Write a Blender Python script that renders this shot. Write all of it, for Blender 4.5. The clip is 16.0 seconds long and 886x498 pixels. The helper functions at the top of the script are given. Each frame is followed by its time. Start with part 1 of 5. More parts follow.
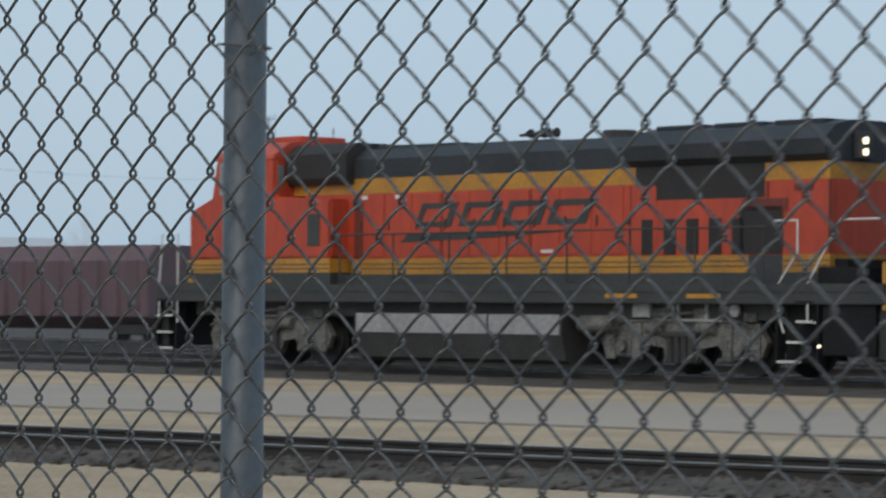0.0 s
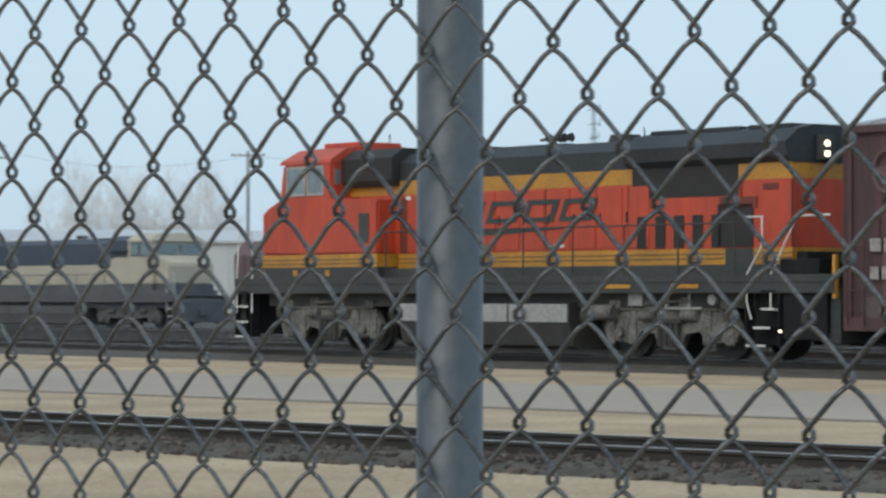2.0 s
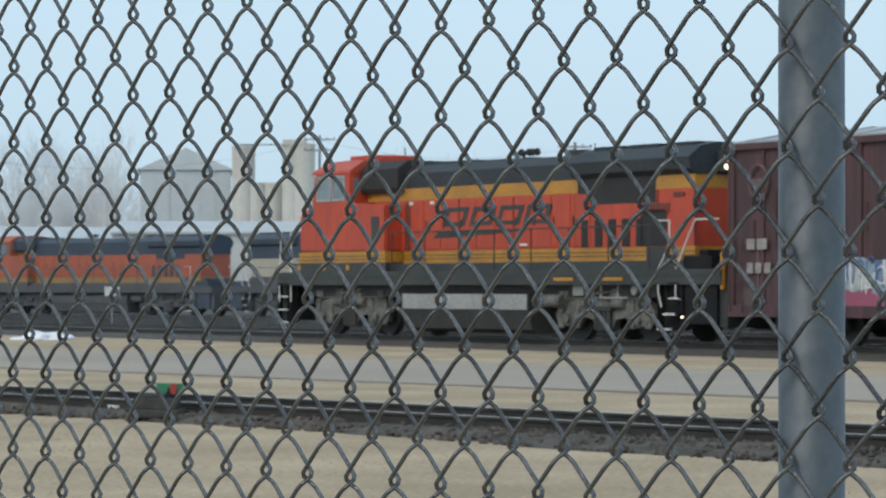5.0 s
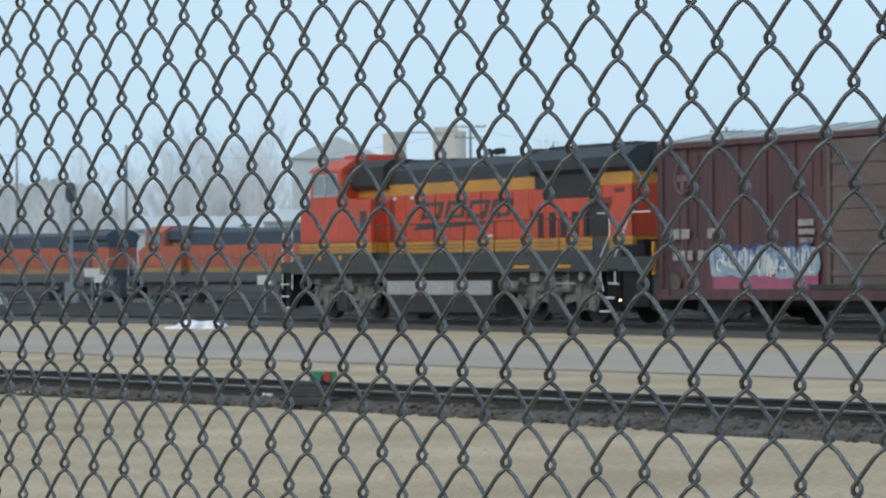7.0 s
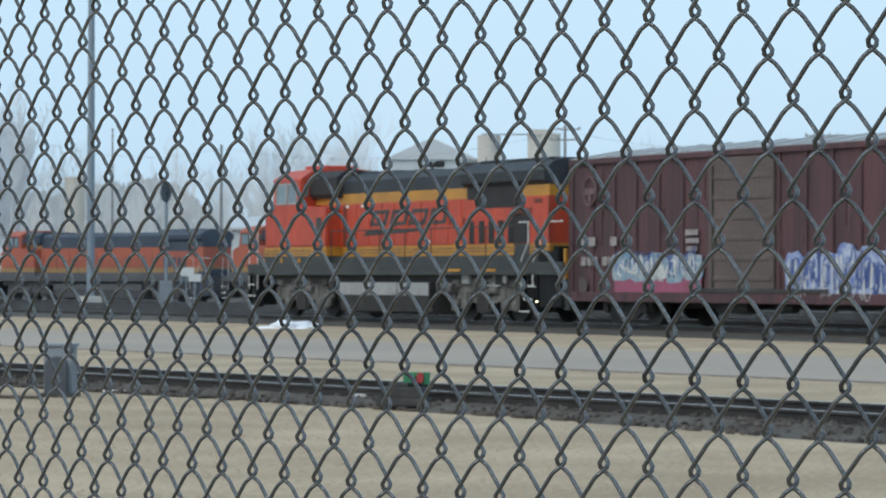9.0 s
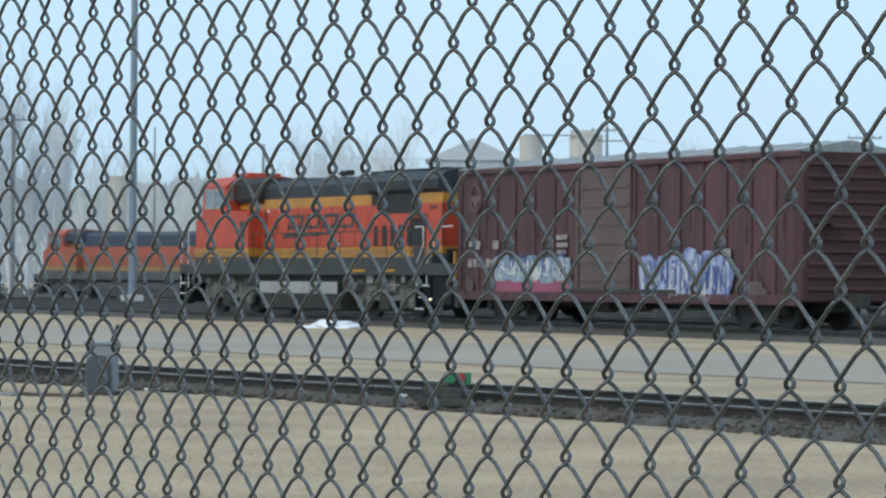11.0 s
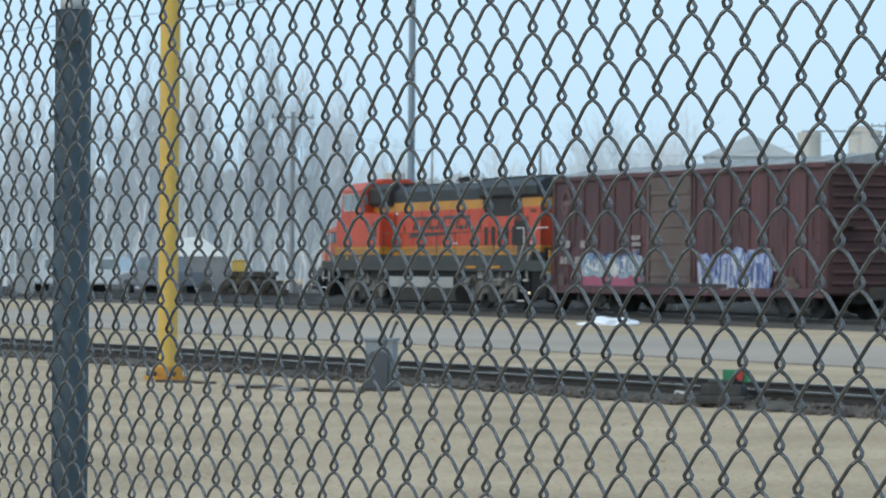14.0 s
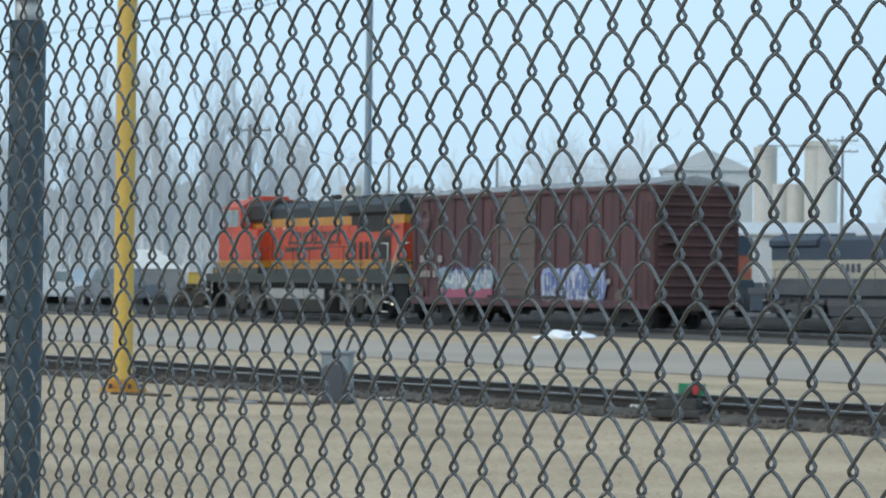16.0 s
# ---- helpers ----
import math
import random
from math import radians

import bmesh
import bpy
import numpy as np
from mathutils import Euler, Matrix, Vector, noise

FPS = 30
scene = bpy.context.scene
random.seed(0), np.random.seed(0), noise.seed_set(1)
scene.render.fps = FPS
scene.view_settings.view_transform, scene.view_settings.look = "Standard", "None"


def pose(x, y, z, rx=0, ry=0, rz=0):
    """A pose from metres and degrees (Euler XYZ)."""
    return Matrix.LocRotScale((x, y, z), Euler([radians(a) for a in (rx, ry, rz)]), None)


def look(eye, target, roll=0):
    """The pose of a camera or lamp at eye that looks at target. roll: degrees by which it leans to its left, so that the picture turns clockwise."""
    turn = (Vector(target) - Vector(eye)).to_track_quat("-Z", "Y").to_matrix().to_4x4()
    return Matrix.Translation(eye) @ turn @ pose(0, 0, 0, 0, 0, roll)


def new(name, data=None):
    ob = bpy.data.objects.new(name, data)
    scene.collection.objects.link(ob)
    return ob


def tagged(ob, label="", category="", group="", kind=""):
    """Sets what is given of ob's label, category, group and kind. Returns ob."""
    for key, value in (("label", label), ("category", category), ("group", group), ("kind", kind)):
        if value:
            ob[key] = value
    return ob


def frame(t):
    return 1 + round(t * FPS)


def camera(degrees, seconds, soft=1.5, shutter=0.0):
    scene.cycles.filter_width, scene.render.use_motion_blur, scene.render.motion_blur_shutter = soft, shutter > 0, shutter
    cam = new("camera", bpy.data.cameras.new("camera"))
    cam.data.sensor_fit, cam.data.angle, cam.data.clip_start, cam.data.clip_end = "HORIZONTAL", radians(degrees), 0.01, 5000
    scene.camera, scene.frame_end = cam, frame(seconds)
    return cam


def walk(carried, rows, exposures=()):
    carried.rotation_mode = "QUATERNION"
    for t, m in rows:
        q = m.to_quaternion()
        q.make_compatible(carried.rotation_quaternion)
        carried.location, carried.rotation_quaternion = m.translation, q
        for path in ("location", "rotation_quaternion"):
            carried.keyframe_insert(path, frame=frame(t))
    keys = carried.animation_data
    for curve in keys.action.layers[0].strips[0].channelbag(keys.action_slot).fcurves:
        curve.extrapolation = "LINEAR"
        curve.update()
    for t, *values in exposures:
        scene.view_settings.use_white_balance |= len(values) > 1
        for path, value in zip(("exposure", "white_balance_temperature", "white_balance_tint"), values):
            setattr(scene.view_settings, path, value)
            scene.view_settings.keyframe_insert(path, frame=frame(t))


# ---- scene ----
# camera: a long lens held by hand behind the fence; it draws closer, then turns and sways a little after the train
EYE = 1.38
cam = camera(16.127, 16.0, soft=1.5, shutter=0.5)
cam.data.dof.use_dof, cam.data.dof.focus_distance, cam.data.dof.aperture_fstop = True, 3.0, 52.0
TURN = 46.3
ROWS = [
    (0.0, 0.9475, -1.0009, -0.0150, -3.719, 1.128, -0.441),
    (0.5, 0.4959, -0.4507, -0.0131, -1.341, 0.790, -0.156),
    (1.0, 0.1345, -0.0725, -0.0126, -0.010, 1.033, -0.264),
    (1.5, 0.0064, 0.0442, 0.0004, 0.870, 1.005, -0.209),
    (2.0, 0.0034, 0.0364, 0.0003, 2.285, 0.936, -0.089),
    (2.5, 0.0010, 0.0278, 0.0003, 3.828, 0.872, 0.296),
    (3.0, -0.0001, 0.0229, 0.0002, 4.886, 0.683, -0.048),
    (3.5, -0.0006, 0.0185, 0.0002, 5.763, 0.739, -0.280),
    (4.0, -0.0009, 0.0138, 0.0001, 6.651, 0.545, -0.320),
    (4.5, -0.0008, 0.0081, 0.0001, 7.620, 0.638, -0.326),
    (5.0, -0.0005, 0.0040, 0.0000, 8.266, 0.767, -0.076),
    (6.2, -0.0004, 0.0024, 0.0000, 9.984, 0.590, 0.050),
    (7.5, -0.0001, 0.0006, -0.0022, 11.654, 0.449, 0.175),
    (8.0, 0.0000, 0.0000, -0.0022, 12.165, 0.370, -0.294),
    (8.5, 0.0010, -0.0036, -0.0022, 12.495, 0.518, -0.124),
    (9.7, 0.0029, -0.0095, -0.0023, 13.011, 0.560, -0.280),
    (11.0, 0.0050, -0.0154, -0.0023, 13.512, 0.573, -0.435),
    (11.5, 0.0066, -0.0186, -0.0023, 14.203, 0.489, -0.712),
    (12.0, 0.0088, -0.0226, -0.0024, 15.034, 0.481, -0.621),
    (12.5, 0.0121, -0.0278, -0.0025, 16.042, 0.670, -0.653),
    (13.0, 0.0165, -0.0341, -0.0026, 17.147, 0.736, -0.581),
    (13.5, 0.0211, -0.0399, -0.0025, 18.084, 0.528, -0.481),
    (14.0, 0.0240, -0.0433, -0.0025, 18.578, 0.473, -0.491),
    (14.5, 0.0220, -0.0410, -0.0025, 18.252, 0.529, -0.759),
    (15.0, 0.0207, -0.0394, -0.0026, 18.014, 0.658, -0.686),
    (15.5, 0.0193, -0.0376, -0.0025, 17.737, 0.530, -0.678),
    (16.0, 0.0195, -0.0379, -0.0026, 17.780, 0.722, -0.668),
]
EXPOSURES = [(0.0, -0.36, 6780, 14), (0.5, -0.28, 6850, 14), (1.0, -0.12, 6980, 13), (1.5, -0.02, 6880, 12), (3.5, 0.01, 6840, 11), (5.0, 0.02, 6680, 10),
             (8.0, 0.07, 6460, 10), (12.0, 0.12, 6360, 8), (16.0, 0.13, 6350, 8)]
walk(cam, [(t, pose(x, y, EYE + z, 90 + pitch, roll, TURN + yaw)) for t, x, y, z, yaw, pitch, roll in ROWS], EXPOSURES)

# overcast, misty winter sky with a weak broad sun
SUN_ELEVATION, SUN_HEADING = 42.0, 282.0
world = bpy.data.worlds.new("sky")
scene.world = world
world.use_nodes = True
wn, wl = world.node_tree.nodes, world.node_tree.links
wn.clear()
sky = wn.new("ShaderNodeTexSky")
sky.sky_type, sky.sun_disc = "NISHITA", False
sky.sun_elevation, sky.sun_rotation = radians(SUN_ELEVATION), radians(90 - SUN_HEADING)
sky.dust_density = 4.0
clear_sky = wn.new("ShaderNodeBackground")
clear_sky.inputs[1].default_value = 0.03
cloud = wn.new("ShaderNodeBackground")
cloud.inputs[0].default_value = (0.50, 0.70, 0.86, 1)
cloud.inputs[1].default_value = 0.97
both = wn.new("ShaderNodeAddShader")
out = wn.new("ShaderNodeOutputWorld")
drift, tint = wn.new("ShaderNodeTexNoise"), wn.new("ShaderNodeMix")
drift.inputs["Scale"].default_value, drift.inputs["Detail"].default_value = 5.0, 3
tint.data_type = "RGBA"
tint.inputs[6].default_value, tint.inputs[7].default_value = (0.43, 0.65, 0.86, 1), (0.57, 0.74, 0.86, 1)
wl.new(drift.outputs["Fac"], tint.inputs[0])
wl.new(tint.outputs[2], cloud.inputs[0])
wl.new(sky.outputs[0], clear_sky.inputs[0])
wl.new(clear_sky.outputs[0], both.inputs[0])
wl.new(cloud.outputs[0], both.inputs[1])
wl.new(both.outputs[0], out.inputs[0])
sun = new("sun", bpy.data.lights.new("sun", "SUN"))
sun.data.energy, sun.data.angle, sun.data.color = 0.75, radians(25), (1.0, 0.88, 0.72)
a, e = radians(SUN_HEADING), radians(SUN_ELEVATION)
sun.matrix_world = look((60 * math.cos(a) * math.cos(e), 60 * math.sin(a) * math.cos(e), 60 * math.sin(e)), (0, 0, 0))


# ---- materials ----
def material(name, colour, second=None, rough=0.6, metal=0.0, coarse=1.5, fine=30.0, mix=0.5, bump=0.15, random_shift=0.0, glow=0.0, gloss=0.5, stretch=None):
    """A surface with two colours blended by coarse and fine noise, and a little relief."""
    m = bpy.data.materials.new(name)
    m.use_nodes = True
    n, l = m.node_tree.nodes, m.node_tree.links
    shader = n["Principled BSDF"]
    shader.inputs["Roughness"].default_value, shader.inputs["Metallic"].default_value = rough, metal
    shader.inputs["Specular IOR Level"].default_value = gloss
    second = second or tuple(c * 0.7 for c in colour)
    coord = n.new("ShaderNodeTexCoord")
    big, small = n.new("ShaderNodeTexNoise"), n.new("ShaderNodeTexNoise")
    big.inputs["Scale"].default_value, small.inputs["Scale"].default_value = coarse, fine
    big.inputs["Detail"].default_value, small.inputs["Detail"].default_value = 6, 4
    where = coord.outputs["Object"]
    if stretch:
        # long streaks: the noise is drawn out along one axis
        mapping = n.new("ShaderNodeMapping")
        mapping.inputs["Scale"].default_value = stretch
        l.new(where, mapping.inputs["Vector"])
        where = mapping.outputs[0]
    for t in (big, small):
        l.new(where, t.inputs["Vector"])
    add = n.new("ShaderNodeMath")
    add.operation = "ADD"
    l.new(big.outputs["Fac"], add.inputs[0])
    l.new(small.outputs["Fac"], add.inputs[1])
    ramp = n.new("ShaderNodeMapRange")
    ramp.inputs["From Min"].default_value, ramp.inputs["From Max"].default_value = 0.75, 1.25
    ramp.inputs["To Max"].default_value = mix * 2
    l.new(add.outputs[0], ramp.inputs["Value"])
    blend = n.new("ShaderNodeMix")
    blend.data_type = "RGBA"
    blend.inputs[6].default_value, blend.inputs[7].default_value = (*colour, 1), (*second, 1)
    l.new(ramp.outputs[0], blend.inputs[0])
    last = blend.outputs[2]
    if random_shift:
        info, hsv = n.new("ShaderNodeObjectInfo"), n.new("ShaderNodeHueSaturation")
        span = n.new("ShaderNodeMapRange")
        span.inputs["To Min"].default_value, span.inputs["To Max"].default_value = 1 - random_shift, 1 + random_shift
        l.new(info.outputs["Random"], span.inputs["Value"])
        l.new(span.outputs[0], hsv.inputs["Value"])
        l.new(last, hsv.inputs["Color"])
        last = hsv.outputs[0]
    l.new(last, shader.inputs["Base Color"])
    if bump:
        relief = n.new("ShaderNodeBump")
        relief.inputs["Strength"].default_value, relief.inputs["Distance"].default_value = bump, 0.02
        l.new(small.outputs["Fac"], relief.inputs["Height"])
        l.new(relief.outputs[0], shader.inputs["Normal"])
    if glow:
        shader.inputs["Emission Color"].default_value = (*colour, 1)
        shader.inputs["Emission Strength"].default_value = glow
    return m


GALVANISED = material("galvanised_wire", (0.215, 0.222, 0.226), (0.048, 0.051, 0.055), 0.27, 0.75, 9, 600, 0.5, 0.3)
POST_GREY = material("post_paint", (0.122, 0.143, 0.160), (0.092, 0.110, 0.126), 0.5, 0.3, 2.5, 90, 0.5, 0.06)
POST_SLEEVE = material("dark_teal_sleeve", (0.060, 0.085, 0.102), (0.046, 0.066, 0.080), 0.65, 0.0, 2.5, 60, 0.5, 0.08, gloss=0.25)
POST_PALE = material("post_bare_steel", (0.55, 0.56, 0.55), (0.42, 0.43, 0.43), 0.5, 0.4, 6, 60, 0.5, 0.1)
SAND = material("sandy_gravel", (0.52, 0.41, 0.285), (0.33, 0.255, 0.175), 0.95, 0, 0.5, 16, 0.55, 0.8, gloss=0.08)
DIRT = material("cinder_dirt", (0.125, 0.118, 0.11), (0.07, 0.066, 0.062), 0.95, 0, 0.4, 8, 0.5, 0.5, gloss=0.08)
ASPHALT = material("grey_asphalt", (0.41, 0.35, 0.29), (0.33, 0.285, 0.24), 0.9, 0, 0.15, 9, 0.5, 0.3, gloss=0.08)
EDGE = material("dark_asphalt_edge", (0.15, 0.13, 0.112), (0.24, 0.2, 0.165), 0.95, 0, 0.6, 7, 0.5, 0.2, gloss=0.08)
BALLAST = material("dark_ballast", (0.068, 0.062, 0.055), (0.165, 0.148, 0.13), 0.95, 0, 2.5, 14, 0.35, 0.9, gloss=0.08)
PEBBLE = material("tan_pebble", (0.46, 0.36, 0.25), (0.35, 0.27, 0.19), 0.95, 0, 1.5, 11, 0.5, 0.3, gloss=0.08)
STONE = material("ballast_stone", (0.16, 0.138, 0.122), (0.04, 0.035, 0.033), 0.9, 0, 1.5, 11, 0.5, 0.4, gloss=0.08)
RAIL_STEEL = material("rail_steel", (0.07, 0.06, 0.055), (0.04, 0.035, 0.03), 0.55, 0.5, 3, 40, 0.5, 0.1)
RAIL_TOP = material("polished_rail", (0.5, 0.5, 0.5), (0.35, 0.35, 0.35), 0.3, 0.9, 3, 40, 0.5, 0.0)
TIE_WOOD = material("creosoted_wood", (0.06, 0.05, 0.042), (0.11, 0.095, 0.08), 0.9, 0, 4, 40, 0.5, 0.4, 0.25, gloss=0.08)
ORANGE = material("orange_paint", (0.56, 0.070, 0.027), (0.40, 0.050, 0.023), 0.5, 0, 0.6, 4, 0.55, 0.02, stretch=(1.4, 1.4, 0.4))
SOOT_ORANGE = material("sooty_orange_paint", (0.20, 0.035, 0.02), (0.10, 0.028, 0.02), 0.6, 0, 0.9, 8, 0.5, 0.03)
# five paints for far stock, with the haze mixed into their colours
PARK_ROOF = material("mist_pale_black_roof", (0.040, 0.056, 0.082), (0.062, 0.080, 0.105), 0.7, 0, 0.6, 8, 0.5, 0.04)
PARK_SILL = material("mist_pale_black_sill", (0.080, 0.087, 0.098), (0.115, 0.118, 0.124), 0.85, 0, 0.6, 8, 0.5, 0.04)
PARK_CAST = material("mist_pale_grey_castings", (0.115, 0.117, 0.12), (0.08, 0.082, 0.086), 0.85, 0, 0.9, 8, 0.5, 0.04)
PARK_YELLOW = material("mist_pale_yellow_paint", (0.36, 0.22, 0.09), (0.28, 0.17, 0.08), 0.7, 0, 0.6, 8, 0.5, 0.04)
ORANGE_MIST = material("mist_pale_orange_paint", (0.47, 0.125, 0.07), (0.34, 0.10, 0.065), 0.7, 0, 0.5, 8, 0.6, 0.04)
YELLOW = material("yellow_stripe_paint", (0.56, 0.26, 0.025), (0.36, 0.17, 0.03), 0.5, 0, 1.2, 15, 0.6, 0.04)
DARK_GREEN = material("black_green_paint", (0.027, 0.032, 0.033), (0.052, 0.055, 0.052), 0.6, 0, 0.8, 14, 0.5, 0.05)
ROOF_BLACK = material("sooty_roof_paint", (0.013, 0.017, 0.022), (0.032, 0.037, 0.042), 0.6, 0, 0.8, 10, 0.5, 0.06)
GRIME = material("oily_grime", (0.034, 0.034, 0.034), (0.075, 0.071, 0.066), 0.8, 0.1, 1.6, 16, 0.4, 0.2)
TRUCK_GREY = material("dusty_cast_steel", (0.235, 0.228, 0.205), (0.07, 0.068, 0.064), 0.8, 0.2, 2.2, 18, 0.55, 0.3)
TANK_GREY = material("pale_tank_panel", (0.40, 0.40, 0.39), (0.27, 0.27, 0.26), 0.6, 0.1, 1.0, 12, 0.5, 0.05)
GRILLE = material("black_grille", (0.018, 0.018, 0.019), (0.034, 0.029, 0.028), 0.75, 0, 2, 30, 0.4, 0.3)
SOOT_BLACK = material("sooty_black_steel", (0.010, 0.011, 0.012), (0.020, 0.020, 0.021), 0.8, 0, 1.5, 14, 0.5, 0.1, gloss=0.2)
GLASS = material("cab_glass", (0.22, 0.28, 0.30), (0.14, 0.18, 0.2), 0.12, 0.1, 1.5, 4, 0.5, 0.0)
WHITE = material("white_paint", (0.75, 0.75, 0.72), (0.55, 0.55, 0.52), 0.6, 0, 3, 30, 0.5, 0.05)
FADED = material("faded_emblem_paint", (0.165, 0.105, 0.108), (0.10, 0.058, 0.06), 0.8, 0, 3, 12, 0.5, 0.0)
STENCIL = material("worn_stencil_paint", (0.36, 0.34, 0.33), (0.2, 0.16, 0.16), 0.8, 0, 3, 14, 0.5, 0.0)
CREAM = material("cream_paint", (0.48, 0.44, 0.35), (0.38, 0.35, 0.28), 0.7, 0, 0.6, 10, 0.5, 0.05)
BOXCAR_RED = material("oxide_brown_paint", (0.116, 0.050, 0.055), (0.060, 0.034, 0.038), 0.75, 0, 0.9, 5, 0.6, 0.05, stretch=(2.2, 2.2, 0.16))
# maroon greyed and lightened to carry the haze in front of it
HOPPER_RED = material("mist_pale_maroon_paint", (0.165, 0.105, 0.115), (0.12, 0.085, 0.092), 0.85, 0, 0.7, 6, 0.55, 0.05, stretch=(2.0, 2.0, 0.2))
BOXCAR_END = material("dark_brown_paint", (0.085, 0.036, 0.034), (0.055, 0.026, 0.025), 0.8, 0, 0.8, 9, 0.6, 0.08)
BOXCAR_DOOR = material("grey_brown_door", (0.135, 0.10, 0.09), (0.085, 0.065, 0.06), 0.75, 0, 0.8, 10, 0.5, 0.08)
GALV_ROOF = material("zinc_roof", (0.42, 0.42, 0.42), (0.3, 0.29, 0.28), 0.5, 0.5, 1, 10, 0.5, 0.05)
SPRAY_BLUE = material("blue_white_spray_paint", (0.46, 0.51, 0.62), (0.14, 0.20, 0.44), 0.6, 0, 2.4, 9, 0.55, 0.0)
SPRAY_SKY = material("pale_blue_spray_paint", (0.38, 0.42, 0.44), (0.14, 0.25, 0.35), 0.6, 0, 2.6, 7, 0.5, 0.0)
SPRAY_NAVY = material("dark_blue_spray_paint", (0.05, 0.085, 0.26), (0.08, 0.13, 0.32), 0.6, 0, 3.4, 11, 0.55, 0.0)
SPRAY_PINK = material("pink_spray_paint", (0.36, 0.085, 0.16), (0.26, 0.07, 0.11), 0.6, 0, 1.2, 6, 0.5, 0.0)
YELLOW_POST = material("yellow_post_paint", (0.64, 0.42, 0.085), (0.54, 0.35, 0.08), 0.5, 0, 1.5, 20, 0.5, 0.06)
RUST_BASE = material("orange_rust", (0.56, 0.29, 0.04), (0.38, 0.16, 0.03), 0.75, 0, 4, 30, 0.5, 0.2)
BOX_PALE = material("pale_cabinet_paint", (0.27, 0.30, 0.32), (0.2, 0.22, 0.24), 0.55, 0.2, 3, 30, 0.5, 0.05)
BOX_DARK = material("dark_cabinet_paint", (0.085, 0.095, 0.11), (0.06, 0.065, 0.075), 0.55, 0.2, 3, 30, 0.5, 0.05)
SNOW = material("old_snow", (0.88, 0.89, 0.92), (0.70, 0.72, 0.76), 0.8, 0, 3, 30, 0.4, 0.4)
FLAG_GREEN = material("green_target", (0.015, 0.20, 0.09), (0.02, 0.14, 0.07), 0.5, 0, 4, 30, 0.5, 0.03)
FLAG_RED = material("red_target", (0.36, 0.025, 0.03), (0.28, 0.025, 0.025), 0.5, 0, 4, 30, 0.5, 0.03)
POLE_WOOD = material("weathered_pole_wood", (0.30, 0.30, 0.30), (0.22, 0.22, 0.22), 0.9, 0, 1, 20, 0.5, 0.2)
POLE_STEEL = material("grey_pole_steel", (0.27, 0.32, 0.36), (0.22, 0.26, 0.3), 0.5, 0.4, 1, 20, 0.5, 0.05)
# bark far lighter than life: the mist is put into its colour
BARK = material("mist_pale_bark", (0.74, 0.75, 0.76), (0.63, 0.64, 0.65), 0.95, 0, 0.6, 9, 0.5, 0.2, gloss=0.08)
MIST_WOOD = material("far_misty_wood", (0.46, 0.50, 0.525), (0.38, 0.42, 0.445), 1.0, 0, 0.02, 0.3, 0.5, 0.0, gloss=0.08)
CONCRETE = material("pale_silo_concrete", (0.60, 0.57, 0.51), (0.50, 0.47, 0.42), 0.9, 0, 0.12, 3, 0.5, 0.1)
# sheet metal lightened, so that its colour holds the haze
SHEET_GREY = material("mist_pale_sheet_metal", (0.58, 0.61, 0.62), (0.52, 0.55, 0.56), 0.6, 0.1, 0.2, 3, 0.5, 0.05)
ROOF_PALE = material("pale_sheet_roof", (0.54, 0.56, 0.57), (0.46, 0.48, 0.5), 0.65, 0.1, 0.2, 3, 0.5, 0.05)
RUBBER = material("tyre_rubber", (0.03, 0.03, 0.03), (0.05, 0.05, 0.05), 0.85, 0, 3, 20, 0.5, 0.1)
# both car paints are raised in tone to include the mist
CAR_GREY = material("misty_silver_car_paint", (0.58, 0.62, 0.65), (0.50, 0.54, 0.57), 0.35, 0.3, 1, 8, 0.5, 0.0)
CAR_DARK = material("misty_dark_car_paint", (0.24, 0.25, 0.27), (0.19, 0.20, 0.22), 0.4, 0.2, 1, 8, 0.5, 0.0)
LIT = material("lit_headlight", (1.0, 0.86, 0.62), (1.0, 0.86, 0.62), 0.4, 0, 1, 1, 0.0, 0.0, 0, 2.2)


# ---- mesh tools ----
def box(bm, x0, y0, z0, x1, y1, z1, bevel=0.0):
    m = Matrix.Translation(((x0 + x1) / 2, (y0 + y1) / 2, (z0 + z1) / 2)) @ Matrix.Diagonal((x1 - x0, y1 - y0, z1 - z0, 1))
    made = bmesh.ops.create_cube(bm, size=1, matrix=m)["verts"]
    if bevel:
        edges = list({e for v in made for e in v.link_edges})
        bmesh.ops.bevel(bm, geom=edges, offset=bevel, segments=2, affect="EDGES", profile=0.6)


def rod(bm, p0, p1, r0, r1=None, seg=10, caps=True):
    p0, p1 = Vector(p0), Vector(p1)
    turn = (p1 - p0).to_track_quat("Z", "Y").to_matrix().to_4x4()
    m = Matrix.Translation((p0 + p1) / 2) @ turn
    bmesh.ops.create_cone(bm, cap_ends=caps, segments=seg, radius1=r0, radius2=r0 if r1 is None else r1, depth=(p1 - p0).length, matrix=m)


def bent(bm, points, r, seg=8):
    for p, q in zip(points, points[1:]):
        rod(bm, p, q, r, seg=seg)
    for p in points[1:-1]:
        bmesh.ops.create_uvsphere(bm, u_segments=seg, v_segments=4, radius=r, matrix=Matrix.Translation(p))


